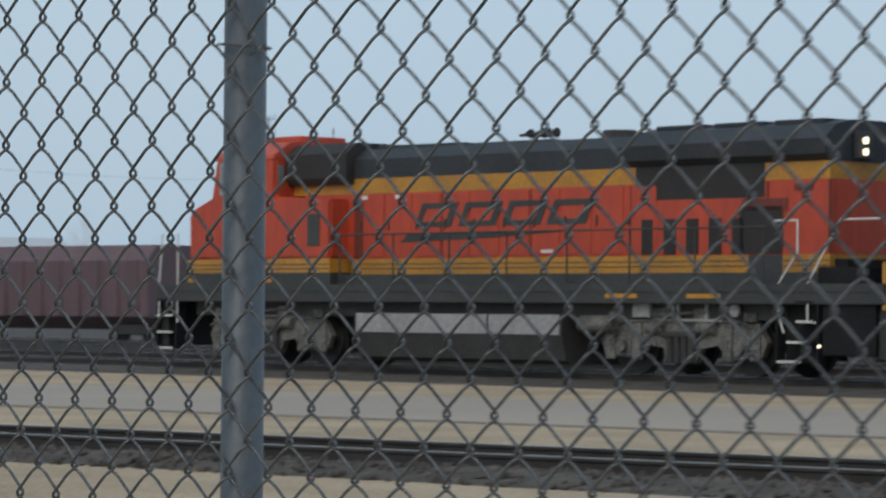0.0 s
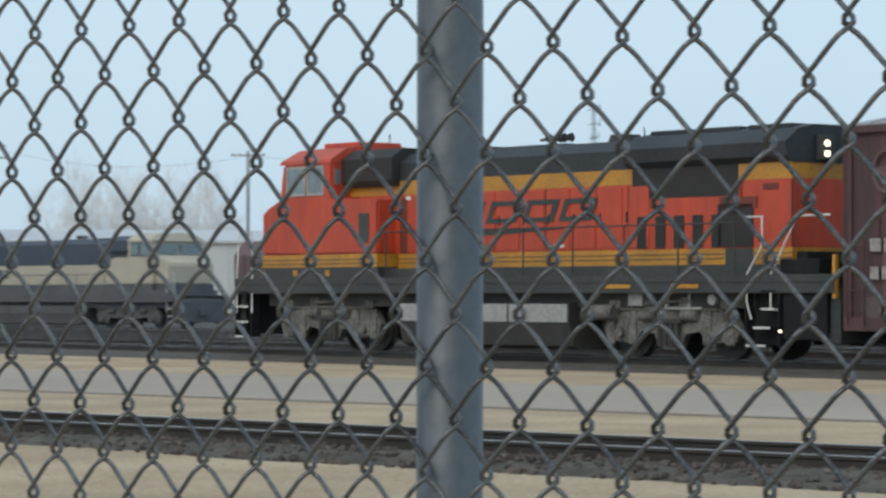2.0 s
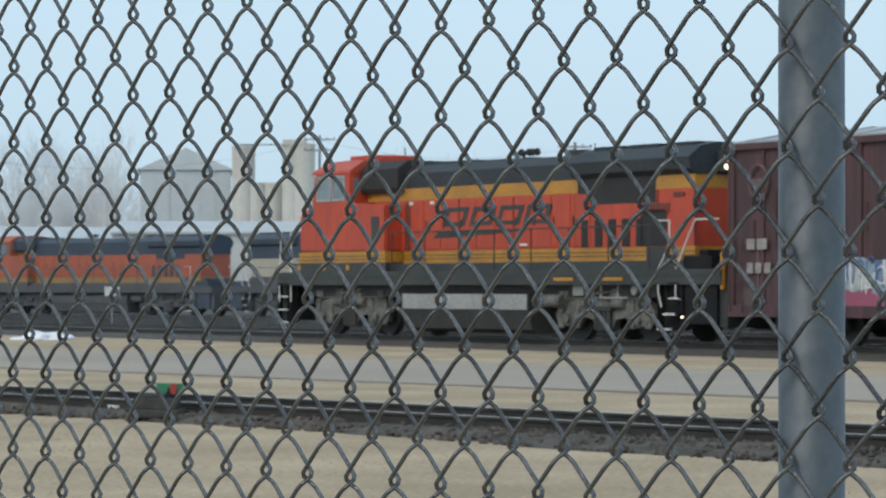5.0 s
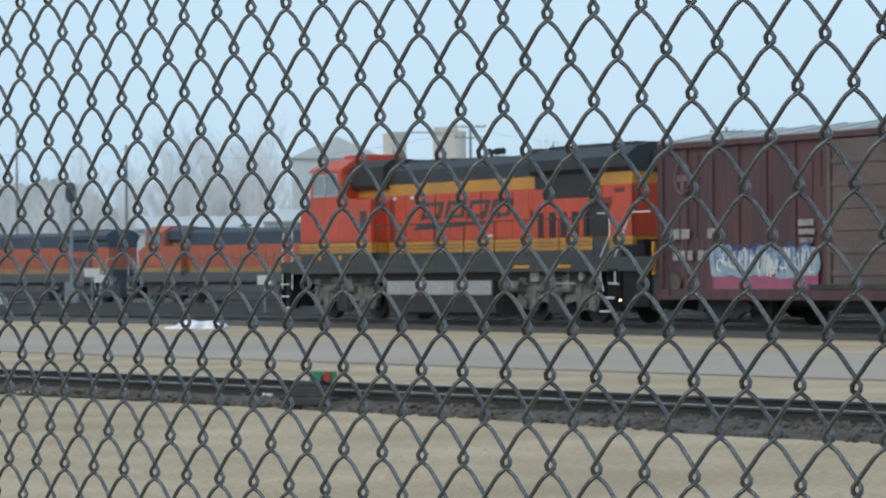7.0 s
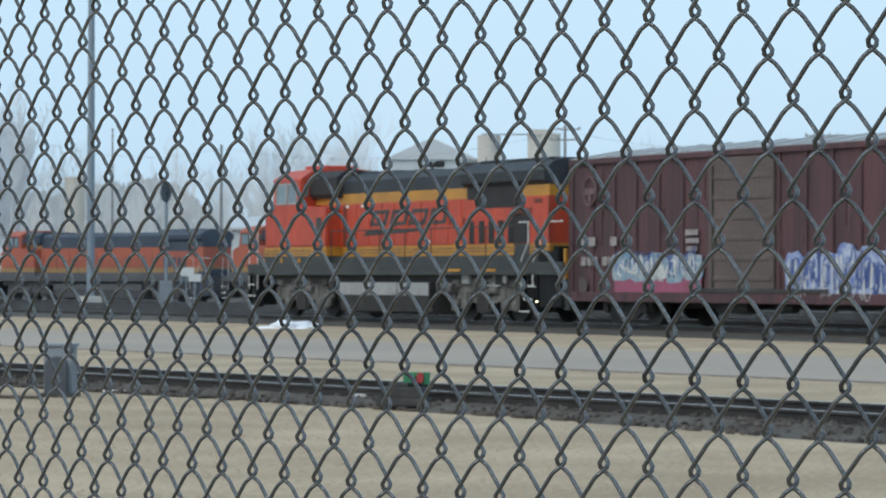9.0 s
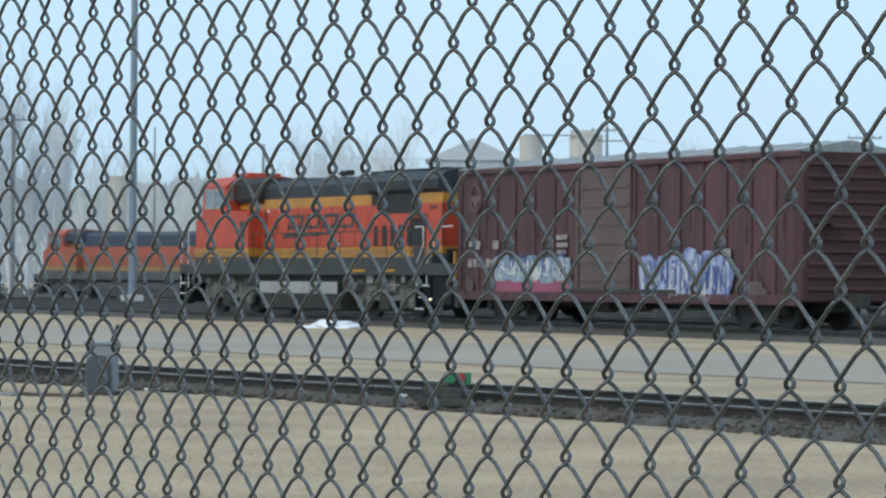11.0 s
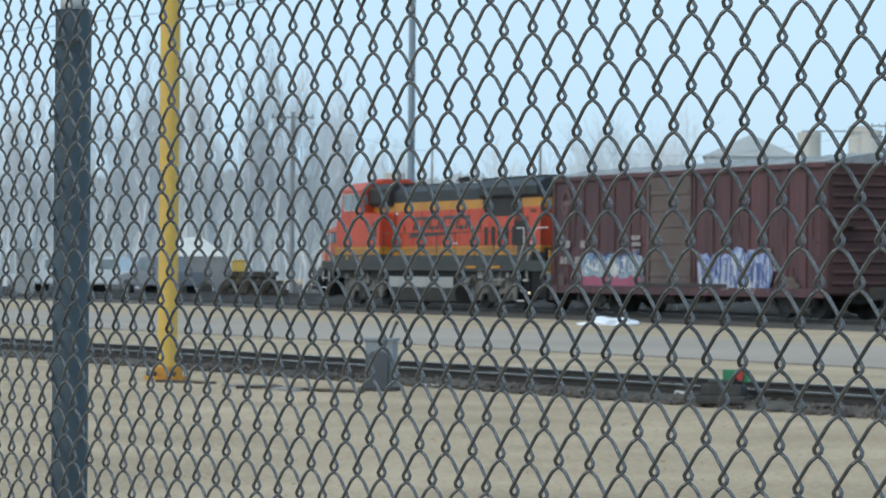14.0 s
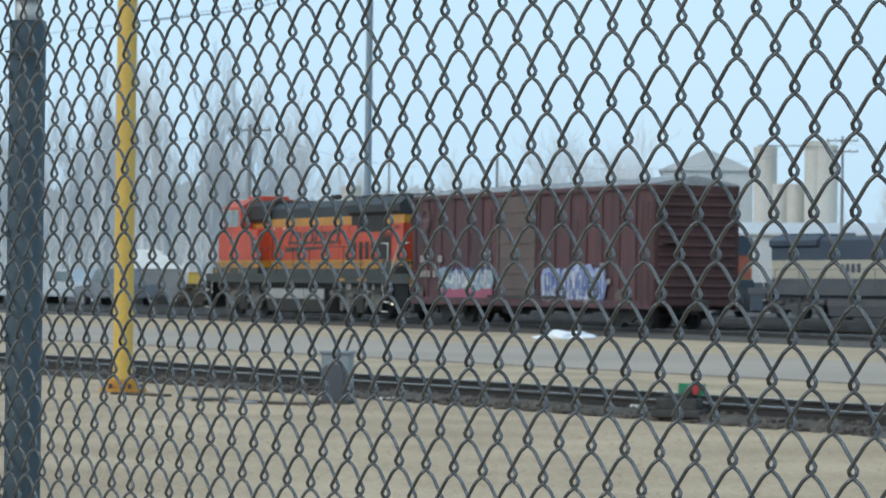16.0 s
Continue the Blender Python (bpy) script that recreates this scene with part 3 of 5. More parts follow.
def locomotive(name, length, axle_sets, label, main=True, body=None, band=None, roof=None, sill=None, lift=0.0):
    """A wide-nosed diesel: x runs back from the nose, y across, z up from the rail."""
    body, band, roof, sill = body or ORANGE, band or YELLOW, roof or ROOF_BLACK, sill or DARK_GREEN
    L = length
    grime, grille, cast = (GRIME, GRILLE, TRUCK_GREY) if main else (PARK_SILL, PARK_ROOF, PARK_CAST)
    root = tagged(new(name), label, "locomotive", "locomotives")
    hood_y, cab_y = 1.0, 1.5
    # underframe, platform and pilots
    bm = boxes((-0.75, -1.5, 1.30, L + 0.12, 1.5, 1.62), bevel=0.02)
    box(bm, -0.75, -1.52, 1.52, L + 0.12, 1.52, 1.66)
    under = boxes((0.2, -1.2, 1.02, L - 0.3, 1.2, 1.31), (0.6, -0.55, 0.55, L - 0.6, 0.55, 1.05))
    part("centre_beam", under, grime, root, "grimy pipes and beam under the floor")
    frame_ob = part("underframe", bm, sill, root, "dark green-black underframe and walkway")
    for x0, x1 in ((-0.85, -0.55), (L - 0.12, L + 0.15)):
        bm = boxes((x0, -1.35, 0.35, x1, 1.35, 1.4), bevel=0.03)
        pilot = part("pilot", bm, sill, root)
        c = boxes((x0 - 0.35 if x0 < 0 else x1 - 0.05, -0.14, 0.68, x0 + 0.05 if x0 < 0 else x1 + 0.25, 0.14, 1.02), bevel=0.04)
        part("coupler", c, grime, pilot)
    bm = boxes((0.0, -1.505, 1.66, 4.62, 1.505, 1.9))
    box(bm, 4.62, -1.30, 1.66, L - 0.9, 1.30, 1.86)
    part("side_sill", bm, sill, root, "dark green band along the sill")
    # nose and cab
    bm = bmesh.new()
    prism(bm, [(0.02, 2.19), (0.0, 3.14), (0.08, 3.25), (1.0, 3.62), (1.0, 2.19)], "y", -1.28, 1.28)
    bmesh.ops.bevel(bm, geom=bm.edges[:], offset=0.06, segments=2, affect="EDGES")
    nose = part("nose", bm, body, root, "wide sloped nose")
    bm = boxes((0.0, -1.29, 1.9, 1.0, 1.29, 2.19))
    box(bm, 1.0, -cab_y - 0.004, 1.9, 4.6, cab_y + 0.004, 2.19)
    part("lower_stripe", bm, band, root, "yellow stripe with thin dark lines")
    bm = bmesh.new()
    prism(bm, [(0.98, 2.18), (0.98, 3.5), (1.10, 4.20), (1.16, 4.30), (2.95, 4.30), (2.95, 3.48), (4.6, 3.40), (4.6, 2.18)], "y", -cab_y, cab_y)
    bmesh.ops.bevel(bm, geom=bm.edges[:], offset=0.05, segments=2, affect="EDGES")
    cab = part("cab", bm, body, root, "full-width cab")
    bm = bmesh.new()
    prism(bm, [(-1.52, 4.27), (-1.49, 4.36), (-1.08, 4.62), (-0.5, 4.69), (0.5, 4.69), (1.08, 4.62), (1.49, 4.36), (1.52, 4.27)], "x", 1.02, 2.93)
    for v in bm.verts:
        if v.co.x < 1.5:
            v.co.x += max(0.0, v.co.z - 4.3) * 0.6
    part("cab_roof", bm, body, cab, "rounded cab roof")
    bm = bmesh.new()
    prism(bm, [(-1.12, 3.70), (-1.22, 3.84), (-1.22, 4.34), (-0.9, 4.56), (0.9, 4.56), (1.22, 4.34), (1.22, 3.84), (1.12, 3.70)], "x", 2.96, 4.75)
    part("intake_box", bm, grille, root, "sooty black air intake box behind the cab")
    part("rear_window", boxes((2.94, -1.42, 3.78, 2.975, -1.28, 4.14)), GLASS, cab, "small cab rear window")
    for x0, x1 in ((1.32, 1.95), (2.10, 2.62)):
        for s in (-1, 1):
            y = s * (cab_y + 0.004)
            fr = boxes((x0 - 0.05, y - 0.02, 3.54, x1 + 0.05, y + 0.02, 3.60), (x0 - 0.05, y - 0.02, 4.16, x1 + 0.05, y + 0.02, 4.22),
                       (x0 - 0.05, y - 0.02, 3.60, x0, y + 0.02, 4.16), (x1, y - 0.02, 3.60, x1 + 0.05, y + 0.02, 4.16))
            w = part("cab_window", fr, TANK_GREY if main else grille, cab, "cab side window in a pale frame")
            part("pane", boxes((x0, y - 0.006, 3.60, x1, y + 0.006, 4.16)), GLASS, w)
    bm = boxes((0.96, -1.2, 3.62, 1.06, -0.08, 4.12), (0.96, 0.08, 3.62, 1.06, 1.2, 4.12))
    part("windshield", bm, GLASS, cab)
    d = boxes((3.95, -cab_y - 0.02, 2.45, 4.3, -cab_y + 0.02, 3.1), bevel=0.01)
    part("cab_door", d, DARK_GREEN if main else body, cab, "dark panel on the side box behind the cab")
    # long hood: orange side between two yellow stripes, black top
    e, e1 = L - 1.4, L - 0.45
    bm = boxes((3.3, -hood_y, 2.18, e, hood_y, 3.50), bevel=0.012)
    hood = part("hood", bm, body, root, "long hood with access doors")
    bm = boxes((4.7, -hood_y - 0.004, 1.86, e - 1.75, hood_y + 0.004, 2.18))
    box(bm, e - 1.0, -hood_y - 0.004, 1.86, e + 0.004, hood_y + 0.004, 2.18)
    part("lower_stripe", bm, band, root, "yellow stripe with thin dark lines")
    bm = boxes((e - 1.75, -hood_y - 0.004, 1.86, e - 1.0, hood_y + 0.004, 2.18))
    part("hood_step", bm, sill, root)
    bm = boxes((2.97, -hood_y - 0.003, 3.50, e1 - 5.3, hood_y + 0.003, 3.81))
    box(bm, e1 - 2.35, -hood_y - 0.003, 3.50, e + 0.003, hood_y + 0.003, 3.81)
    part("upper_stripe", bm, band, root, "yellow stripe below the roof")
    part("radiator_screen", boxes((e1 - 5.3, -hood_y - 0.003, 3.20, e1 - 2.35, hood_y + 0.003, 3.81)), grille, root, "black radiator intake screen")
    bm = bmesh.new()
    prism(bm, [(-hood_y, 3.81), (-hood_y, 4.20), (-0.72, 4.42), (0.72, 4.42), (hood_y, 4.20), (hood_y, 3.81)], "x", 4.75, e1 - 5.4)
    hood_top = part("hood_roof", bm, roof, root, "sooty black hood roof")
    bm = bmesh.new()
    prism(bm, [(-hood_y, 3.81), (-1.16, 3.93), (-1.19, 4.20), (-0.86, 4.46), (-0.4, 4.55), (0.4, 4.55), (0.86, 4.46), (1.19, 4.20), (1.16, 3.93), (hood_y, 3.81)], "x", e1 - 5.4, e + 0.02)
    wing = part("radiator_wing", bm, roof, root, "flared black radiator section")
    for k in range(3):
        f = boxes((e1 - 5.1 + k * 1.35, -0.7, 4.48, e1 - 4.0 + k * 1.35, 0.7, 4.58), bevel=0.02)
        part("radiator_cover", f, roof, wing)
    for x0, x1, zt in ((4.9, 5.2, 4.5), (5.3, 7.2, 4.5), (7.6, 9.6, 4.47)):
        f = boxes((x0, -0.5, 4.40, x1, 0.5, zt), bevel=0.04)
        part("roof_hatch", f, roof, hood_top)
    ex = bmesh.new()
    rod(ex, (e1 - 6.6, 0, 4.38), (e1 - 6.6, 0, 4.60), 0.36, 0.3, seg=16)
    part("exhaust_pipe", ex, grime, hood_top)
    # doors, vents and grilles on the hood side
    n = int((e1 - 9.2) / 0.78)
    dm = bmesh.new()
    box(dm, 0.02, -0.012, 2.22, 0.72, 0.012, 3.46, bevel=0.008)
    door_mesh = mesh_of("access_door", dm, body)
    hm = bmesh.new()
    box(hm, 0.08, -0.03, 2.75, 0.11, 0.0, 2.95)
    handle_mesh = mesh_of("latch", hm, grime)
    for k in range(n):
        d = shared("access_door", door_mesh, hood, pose(4.9 + k * 0.78, -hood_y - 0.006, 0))
        shared("latch", handle_mesh, d, pose(0, -0.01, 0))
    if main:
        for x in (4.86, 7.22, 9.56, e1 - 5.42, e1 - 2.3, e - 0.02):
            part("panel_seam", boxes((x, -hood_y - 0.018, 2.2, x + 0.035, -hood_y, 3.48)), SOOT_ORANGE, hood)
    for k in range(5):
        v = boxes((e1 - 5.15 + k * 0.52, -hood_y - 0.02, 2.2, e1 - 4.87 + k * 0.52, -hood_y + 0.01, 2.85), bevel=0.01)
        part("vent", v, grille, hood, "dark vertical vent slot")
    # fuel tank
    t0, t1 = axle_sets[0][-1] + 1.5, axle_sets[1][0] - 1.3
    bm = bmesh.new()
    prism(bm, [(-1.42, 0.72), (-1.30, 0.22), (-1.1, 0.14), (1.1, 0.14), (1.30, 0.22), (1.42, 0.72), (1.42, 1.1), (-1.42, 1.1)], "x", t0, t1)
    tank = part("fuel_tank", bm, grime, root, "grimy fuel tank")
    mid = t0 + (t1 - t0) * 0.66
    for x0, x1 in ((t0 + 0.05, mid - 0.03), (mid + 0.03, t1 - 0.05)):
        p = boxes((x0, -1.44, 0.70, x1, 1.44, 1.08), bevel=0.015)
        part("tank_panel", p, TANK_GREY if main else PARK_CAST, tank, "pale grey panel" if main else "")
    for s in (-1, 1):
        ar = rods(((t1 + 0.35, s * 1.25, 0.92), (t1 + 1.2, s * 1.25, 0.92), 0.16), seg=14)
        part("air_reservoir", ar, cast, root, "grey air reservoir under the walkway")
    # walkway rails, steps, corner handrails
    post_mesh = bmesh.new()
    rod(post_mesh, (0, 0, 1.62), (0, 0, 2.66), 0.018, seg=6)
    stanchion = mesh_of("stanchion", post_mesh, grime)
    for s in (-1, 1):
        rail_bm = rods(((4.75, s * 1.46, 2.66), (e - 1.0, s * 1.46, 2.66), 0.018), seg=6)
        rail_ob = part("side_handrail", rail_bm, grime, root)
        for k in range(8):
            shared("stanchion", stanchion, rail_ob, pose(4.85 + k * (e - 5.9) / 7, s * 1.46, 0))
        for route in ([(L - 2.2, 2.76), (L - 1.7, 2.76), (L - 1.7, 2.2), (L - 2.1, 1.66), (L - 2.1, 1.12), (L - 1.98, 0.8)],
                      [(L + 0.02, 2.76), (L - 0.8, 2.76), (L - 1.48, 1.66), (L - 1.48, 1.0), (L - 1.3, 0.98)],
                      [(-0.6, 2.76), (-0.7, 1.75), (-0.7, 0.85)], [(-0.1, 2.76), (-0.1, 0.85)]):
            h = bmesh.new()
            bent(h, [(x, s * 1.48, z) for x, z in route], 0.018)
            part("corner_handrail", h, WHITE, root, "white bent handrail by the steps")
        for x, lean in ((L - 2.12, 0.2), (-0.75, 0.0)):
            st = bmesh.new()
            for k, z in enumerate((0.30, 0.64, 1.0, 1.34)):
                box(st, x + lean * min(k, 2), s * 1.4 - 0.1, z - 0.02, x + 0.55 + lean * min(k, 2) * 0.6, s * 1.4 + 0.1, z + 0.02)
            box(st, x - 0.03, s * 1.38 - 0.1, 0.28, x, s * 1.38 + 0.1, 1.6)
            box(st, x + 0.58 + lean * 1.2, s * 1.38 - 0.1, 0.28, x + 0.62 + lean * 1.2, s * 1.38 + 0.1, 1.6)
            box(st, x, s * 1.22 - 0.02, 0.3, x + 0.6 + lean * 1.2, s * 1.22 + 0.02, 1.5)
            steps = part("steps", st, SOOT_BLACK if main else sill, root, "dark step well")
            for k, z in enumerate((0.30, 0.64, 1.0)):
                x0 = x + lean * k
                ed = boxes((x0 + 0.02, s * 1.505 - 0.012, z - 0.02, x0 + 0.53 - lean * k * 0.4, s * 1.505 + 0.012, z + 0.02))
                part("step_edge", ed, WHITE, steps, "white step edge")
        sk = boxes((L - 1.2, s * 1.4 - 0.04, 0.42, L - 0.1, s * 1.4 + 0.04, 1.35), bevel=0.02)
        part("end_skirt", sk, SOOT_BLACK if main else grille, root, "black skirt beside the end steps")
    for k, y in enumerate((-0.95, -0.6, 0.55, 0.9)):
        hs = bmesh.new()
        bent(hs, [(L + 0.14, y, 1.25), (L + 0.24, y, 1.05), (L + 0.26, y + 0.05, 0.75), (L + 0.2, y + 0.1, 0.62)], 0.03)
        part("air_hose", hs, grime, root, "hanging black air hose")
    eq = boxes((L - 1.35, -1.38, 1.66, L - 0.35, 1.38, 1.95), (L - 1.38, -0.9, 1.95, L - 1.1, 0.9, 2.1), bevel=0.02)
    part("end_platform_box", eq, SOOT_BLACK if main else grille, root, "black box on the end platform")
    # trucks and wheels
    rolling = []
    for axles in axle_sets:
        x = sum(axles) / len(axles)
        loco_truck(root, x, axles, 0.51, cast, grime)
        rolling += [wheelset(0.51, root, ax, mat=grime) for ax in axles]
    # horn, bell pipe, aerial, rear lights
    hn = bmesh.new()
    for k, (dx, ln) in enumerate(((-0.26, 0.3), (0.0, 0.45), (0.22, 0.26), (0.4, 0.3))):
        rod(hn, (9.0 + dx, -0.3, 4.60), (9.0 + dx + ln * 0.5, -0.3, 4.60), 0.035, 0.10, seg=10)
    rod(hn, (8.6, -0.3, 4.58), (9.6, -0.3, 4.58), 0.03)
    rod(hn, (9.0, -0.3, 4.38), (9.0, -0.3, 4.58), 0.04)
    part("air_horn", hn, grime, root, "black cluster of air horns on the roof")
    if main:
        for x, y, z0, z1 in ((2.6, 0.4, 4.6, 5.0), (11.2, 0.2, 4.4, 4.75)):
            part("aerial", rods(((x, y, z0), (x, y, z1), 0.014)), grime, root)
        part("roof_unit", boxes((1.5, -0.62, 4.66, 2.75, 0.62, 4.79), bevel=0.03), ORANGE, cab, "flat box on the cab roof")
        hl = boxes((e + 0.02, -0.40, 3.86, e + 0.10, 0.02, 4.34), bevel=0.02)
        holder = part("light_box", hl, DARK_GREEN, root)
        for z in (3.98, 4.18):
            lamp = rods(((e + 0.09, -0.20, z), (e + 0.14, -0.20, z), 0.06), seg=14)
            part("headlight", lamp, LIT, holder, "lit rear headlight")
        for lamp in (rods(((L - 1.2, -1.50, 0.58), (L - 1.2, -1.54, 0.58), 0.025)), rods(((e + 0.0, -0.28, 2.02), (e + 0.06, -0.28, 2.02), 0.028))):
            part("step_light", lamp, LIT, root, "small lit step lamp")
        yb = boxes((L + 0.05, -1.47, 1.20, L + 0.13, -1.37, 2.02), bevel=0.015)
        part("end_post", yb, YELLOW, root, "yellow end post")
        cl = boxes((e - 1.95, -hood_y - 0.02, 2.2, e - 1.0, -hood_y + 0.01, 3.05), bevel=0.01)
        part("hood_locker", cl, grille, root, "dark grille panel low on the hood")
        for x0, x1, z0, z1 in ((e - 1.9, e - 0.9, 2.95, 3.18), (e - 0.75, e - 0.35, 3.3, 3.42), (4.78, 5.05, 2.2, 3.42)):
            part("hood_panel", boxes((x0, -hood_y - 0.02, z0, x1, -hood_y + 0.01, z1), bevel=0.008), SOOT_ORANGE, hood, "sooty orange panel")
        for x in (0.3, 1.55, 2.75):
            part("sill_tag", boxes((x, -1.525, 1.70, x + 0.16, -1.50, 1.84)), YELLOW, root, "small yellow tag under the stripe")
        # marking on the hood: plain slanted bars and a tapering line
        y0, y1 = -hood_y - 0.030, -hood_y - 0.013
        for x0 in (6.50, 7.68, 8.84, 9.98):
            g = bmesh.new()
            for a0, a1, c0, c1 in ((0.0, 0.98, 0.0, 0.10), (0.0, 0.98, 0.36, 0.47), (0.0, 0.15, 0.10, 0.36), (0.80, 0.98, 0.10, 0.36)):
                skewed(g, x0 + a0 + c0 * 0.45, x0 + a1 + c0 * 0.45, 2.80 + c0, 2.80 + c1, (c1 - c0) * 0.45, y0, y1)
            part("marking", g, DARK_GREEN, hood, "dark green slanted hollow mark")
        g = bmesh.new()
        prism(g, [(6.1, 2.50), (8.6, 2.57), (11.0, 2.70), (9.0, 2.66), (6.3, 2.66)], "y", y0, y1)
        part("marking_line", g, DARK_GREEN, hood, "dark tapering line under the marking")
        for x in (5.0, 5.95):
            lb = boxes((x, y0, 3.38, x + 0.16, y1, 3.46))
            part("notice", lb, WHITE, hood, "small white notice")
        lb = boxes((9.85, y0, 2.26, 10.15, y1, 2.32))
        part("notice", lb, WHITE, hood, "small white notice")
        for x in (11.9, 13.8):
            lb = boxes((x, -1.525, 1.40, x + 0.75, -1.49, 1.48))
            part("sill_plate", lb, RUST_BASE, frame_ob, "orange plate on the sill")
        lb = boxes((12.35, -1.30, 1.05, 12.75, -1.20, 1.38), bevel=0.02)
        part("sand_box", lb, TANK_GREY, frame_ob, "pale box above the truck")
        hoop = boxes((13.35, -1.26, 1.30, 14.05, -1.20, 1.35), (13.35, -1.26, 0.98, 14.35, -1.20, 1.03), (13.35, -1.26, 1.03, 13.41, -1.20, 1.30), (13.99, -1.26, 1.03, 14.05, -1.20, 1.30), bevel=0.008)
        part("pipe_bracket", hoop, TANK_GREY, frame_ob, "pale square pipe bracket above the truck")
        part("sill_lamp", rods(((14.7, -1.24, 1.18), (14.7, -1.32, 1.18), 0.11), seg=14), TANK_GREY, frame_ob, "round pale fitting under the sill")
        for z in (1.97, 2.06):
            ln = boxes((0.2, -cab_y - 0.010, z, 4.58, -cab_y + 0.0, z + 0.02), (4.72, -hood_y - 0.010, z, e - 1.76, -hood_y, z + 0.02), (e - 0.98, -hood_y - 0.010, z, e, -hood_y, z + 0.02))
            part("stripe_line", ln, DARK_GREEN, root)
    return root, rolling


def boxcar():
    """x runs back from the leading end, y across, z up from the rail."""
    L, W = 16.45, 1.45
    root = tagged(new("boxcar"), "weathered oxide-brown boxcar with painted scrawls on its side", "boxcar")
    bm = boxes((0.06, -W + 0.05, 0.68, L - 0.06, W - 0.05, 4.36))
    shell = part("body", bm, BOXCAR_RED, root, "oxide-brown steel sides")
    bm = bmesh.new()
    prism(bm, [(-W - 0.02, 4.34), (-W - 0.02, 4.41), (0, 4.66), (W + 0.02, 4.41), (W + 0.02, 4.34)], "x", 0.0, L)
    roof = part("roof", bm, GALV_ROOF, root, "dull zinc roof with seams")
    sm = bmesh.new()
    prism(sm, [(-W, 4.41), (-W, 4.435), (0, 4.685), (W, 4.435), (W, 4.41), (0, 4.66)], "x", -0.03, 0.03)
    seam = mesh_of("roof_seam", sm, GALV_ROOF)
    for k in range(14):
        shared("roof_seam", seam, roof, pose(0.6 + k * 1.145, 0, 0))
    # side posts
    pm = bmesh.new()
    box(pm, -0.06, -0.03, 0.72, 0.06, 0.03, 4.32, bevel=0.015)
    post = mesh_of("side_post", pm, BOXCAR_RED)
    for s in (-1, 1):
        for x in (0.08, 1.08, 2.1, 3.1, 4.15, 5.2, 6.3, 9.2, 10.25, 11.25, 12.3, 13.3, 14.35, 15.35, 16.37):
            shared("side_post", post, shell, pose(x, s * (W - 0.03), 0))
        sl = boxes((0.0, s * W - 0.06, 0.60, L, s * W + 0.06, 0.86), bevel=0.015)
        part("side_sill", sl, BOXCAR_RED, root)
        tp = boxes((0.0, s * W - 0.05, 4.24, L, s * W + 0.05, 4.38), bevel=0.01)
        part("top_chord", tp, BOXCAR_RED, root)
        dr = boxes((6.42, s * W - 0.05, 0.95, 9.08, s * W + 0.045, 4.2), bevel=0.015)
        door = part("sliding_door", dr, BOXCAR_DOOR, root, "grey-brown sliding door with pressed ribs")
        for k in range(6):
            rb = boxes((6.5, s * (W + 0.05) - 0.025, 1.15 + k * 0.5, 9.0, s * (W + 0.05) + 0.025, 1.26 + k * 0.5), bevel=0.015)
            part("door_rib", rb, BOXCAR_DOOR, door)
        tk = boxes((5.8, s * (W + 0.05) - 0.03, 0.86, 11.2, s * (W + 0.05) + 0.03, 0.96))
        part("door_track", tk, GRIME, root)
        lk = rods(((6.62, s * (W + 0.07), 1.0), (6.62, s * (W + 0.07), 4.0), 0.025))
        part("door_bar", lk, GRIME, door)
        for x0 in (0.12, L - 0.52):
            ld = bmesh.new()
            for k in range(4 if x0 < 5 else 8):
                rod(ld, (x0, s * (W + 0.08), 0.95 + k * 0.4), (x0 + 0.4, s * (W + 0.08), 0.95 + k * 0.4), 0.014, seg=6)
            for dx in (0, 0.4):
                rod(ld, (x0 + dx, s * (W + 0.08), 0.7), (x0 + dx, s * (W + 0.08), 2.3 if x0 < 5 else 3.85), 0.012, seg=6)
            part("ladder", ld, BOXCAR_END, root)
    # pressed ends
    for x0, s in ((0.0, -1), (L, 1)):
        en = boxes((x0 - 0.07, -W, 0.72, x0 + 0.07, W, 4.36), bevel=0.02)
        end = part("car_end", en, BOXCAR_END, root, "dark ribbed steel end")
        for k in range(11):
            z = 1.0 + k * 0.305
            rb = bmesh.new()
            rod(rb, (x0 + s * 0.06, -W + 0.15, z), (x0 + s * 0.06, W - 0.15, z), 0.06, seg=10)
            part("end_rib", rb, BOXCAR_END, end)
        cp = boxes(*[(x0 - 0.45, -0.14, 0.55, x0 + 0.1, 0.14, 0.9) if s < 0 else (x0 - 0.1, -0.14, 0.55, x0 + 0.6, 0.14, 0.9)], bevel=0.04)
        part("coupler", cp, GRIME, root)
        bw = rods(((x0 + s * 0.22, -0.9, 2.6), (x0 + s * 0.22, -0.9, 2.63), 0.28), seg=20)
        part("brake_wheel", bw, GRIME, end)
    un = boxes((0.3, -0.3, 0.45, L - 0.3, 0.3, 0.75), bevel=0.02)
    part("centre_sill", un, GRIME, root, "grimy centre sill")
    part("air_reservoir", rods(((6.2, -0.95, 0.52), (7.5, -0.95, 0.52), 0.2), seg=14), GRIME, root)
    part("brake_cylinder", rods(((8.6, -1.0, 0.5), (9.3, -1.0, 0.5), 0.12), seg=14), GRIME, root)
    rolling = []
    for x in (2.25, L - 2.25):
        for s in (-1, 1):
            tb = bmesh.new()
            y0, y1 = sorted((s * 1.0, s * 1.12))
            prism(tb, [(-1.15, 0.36), (-0.7, 0.34), (-0.35, 0.16), (0.35, 0.16), (0.7, 0.34), (1.15, 0.36), (1.15, 0.56), (0.45, 0.70), (-0.45, 0.70), (-1.15, 0.56)], "y", y0, y1)
            fr = part("truck_frame", tb, GRIME, root, "black cast truck side frame")
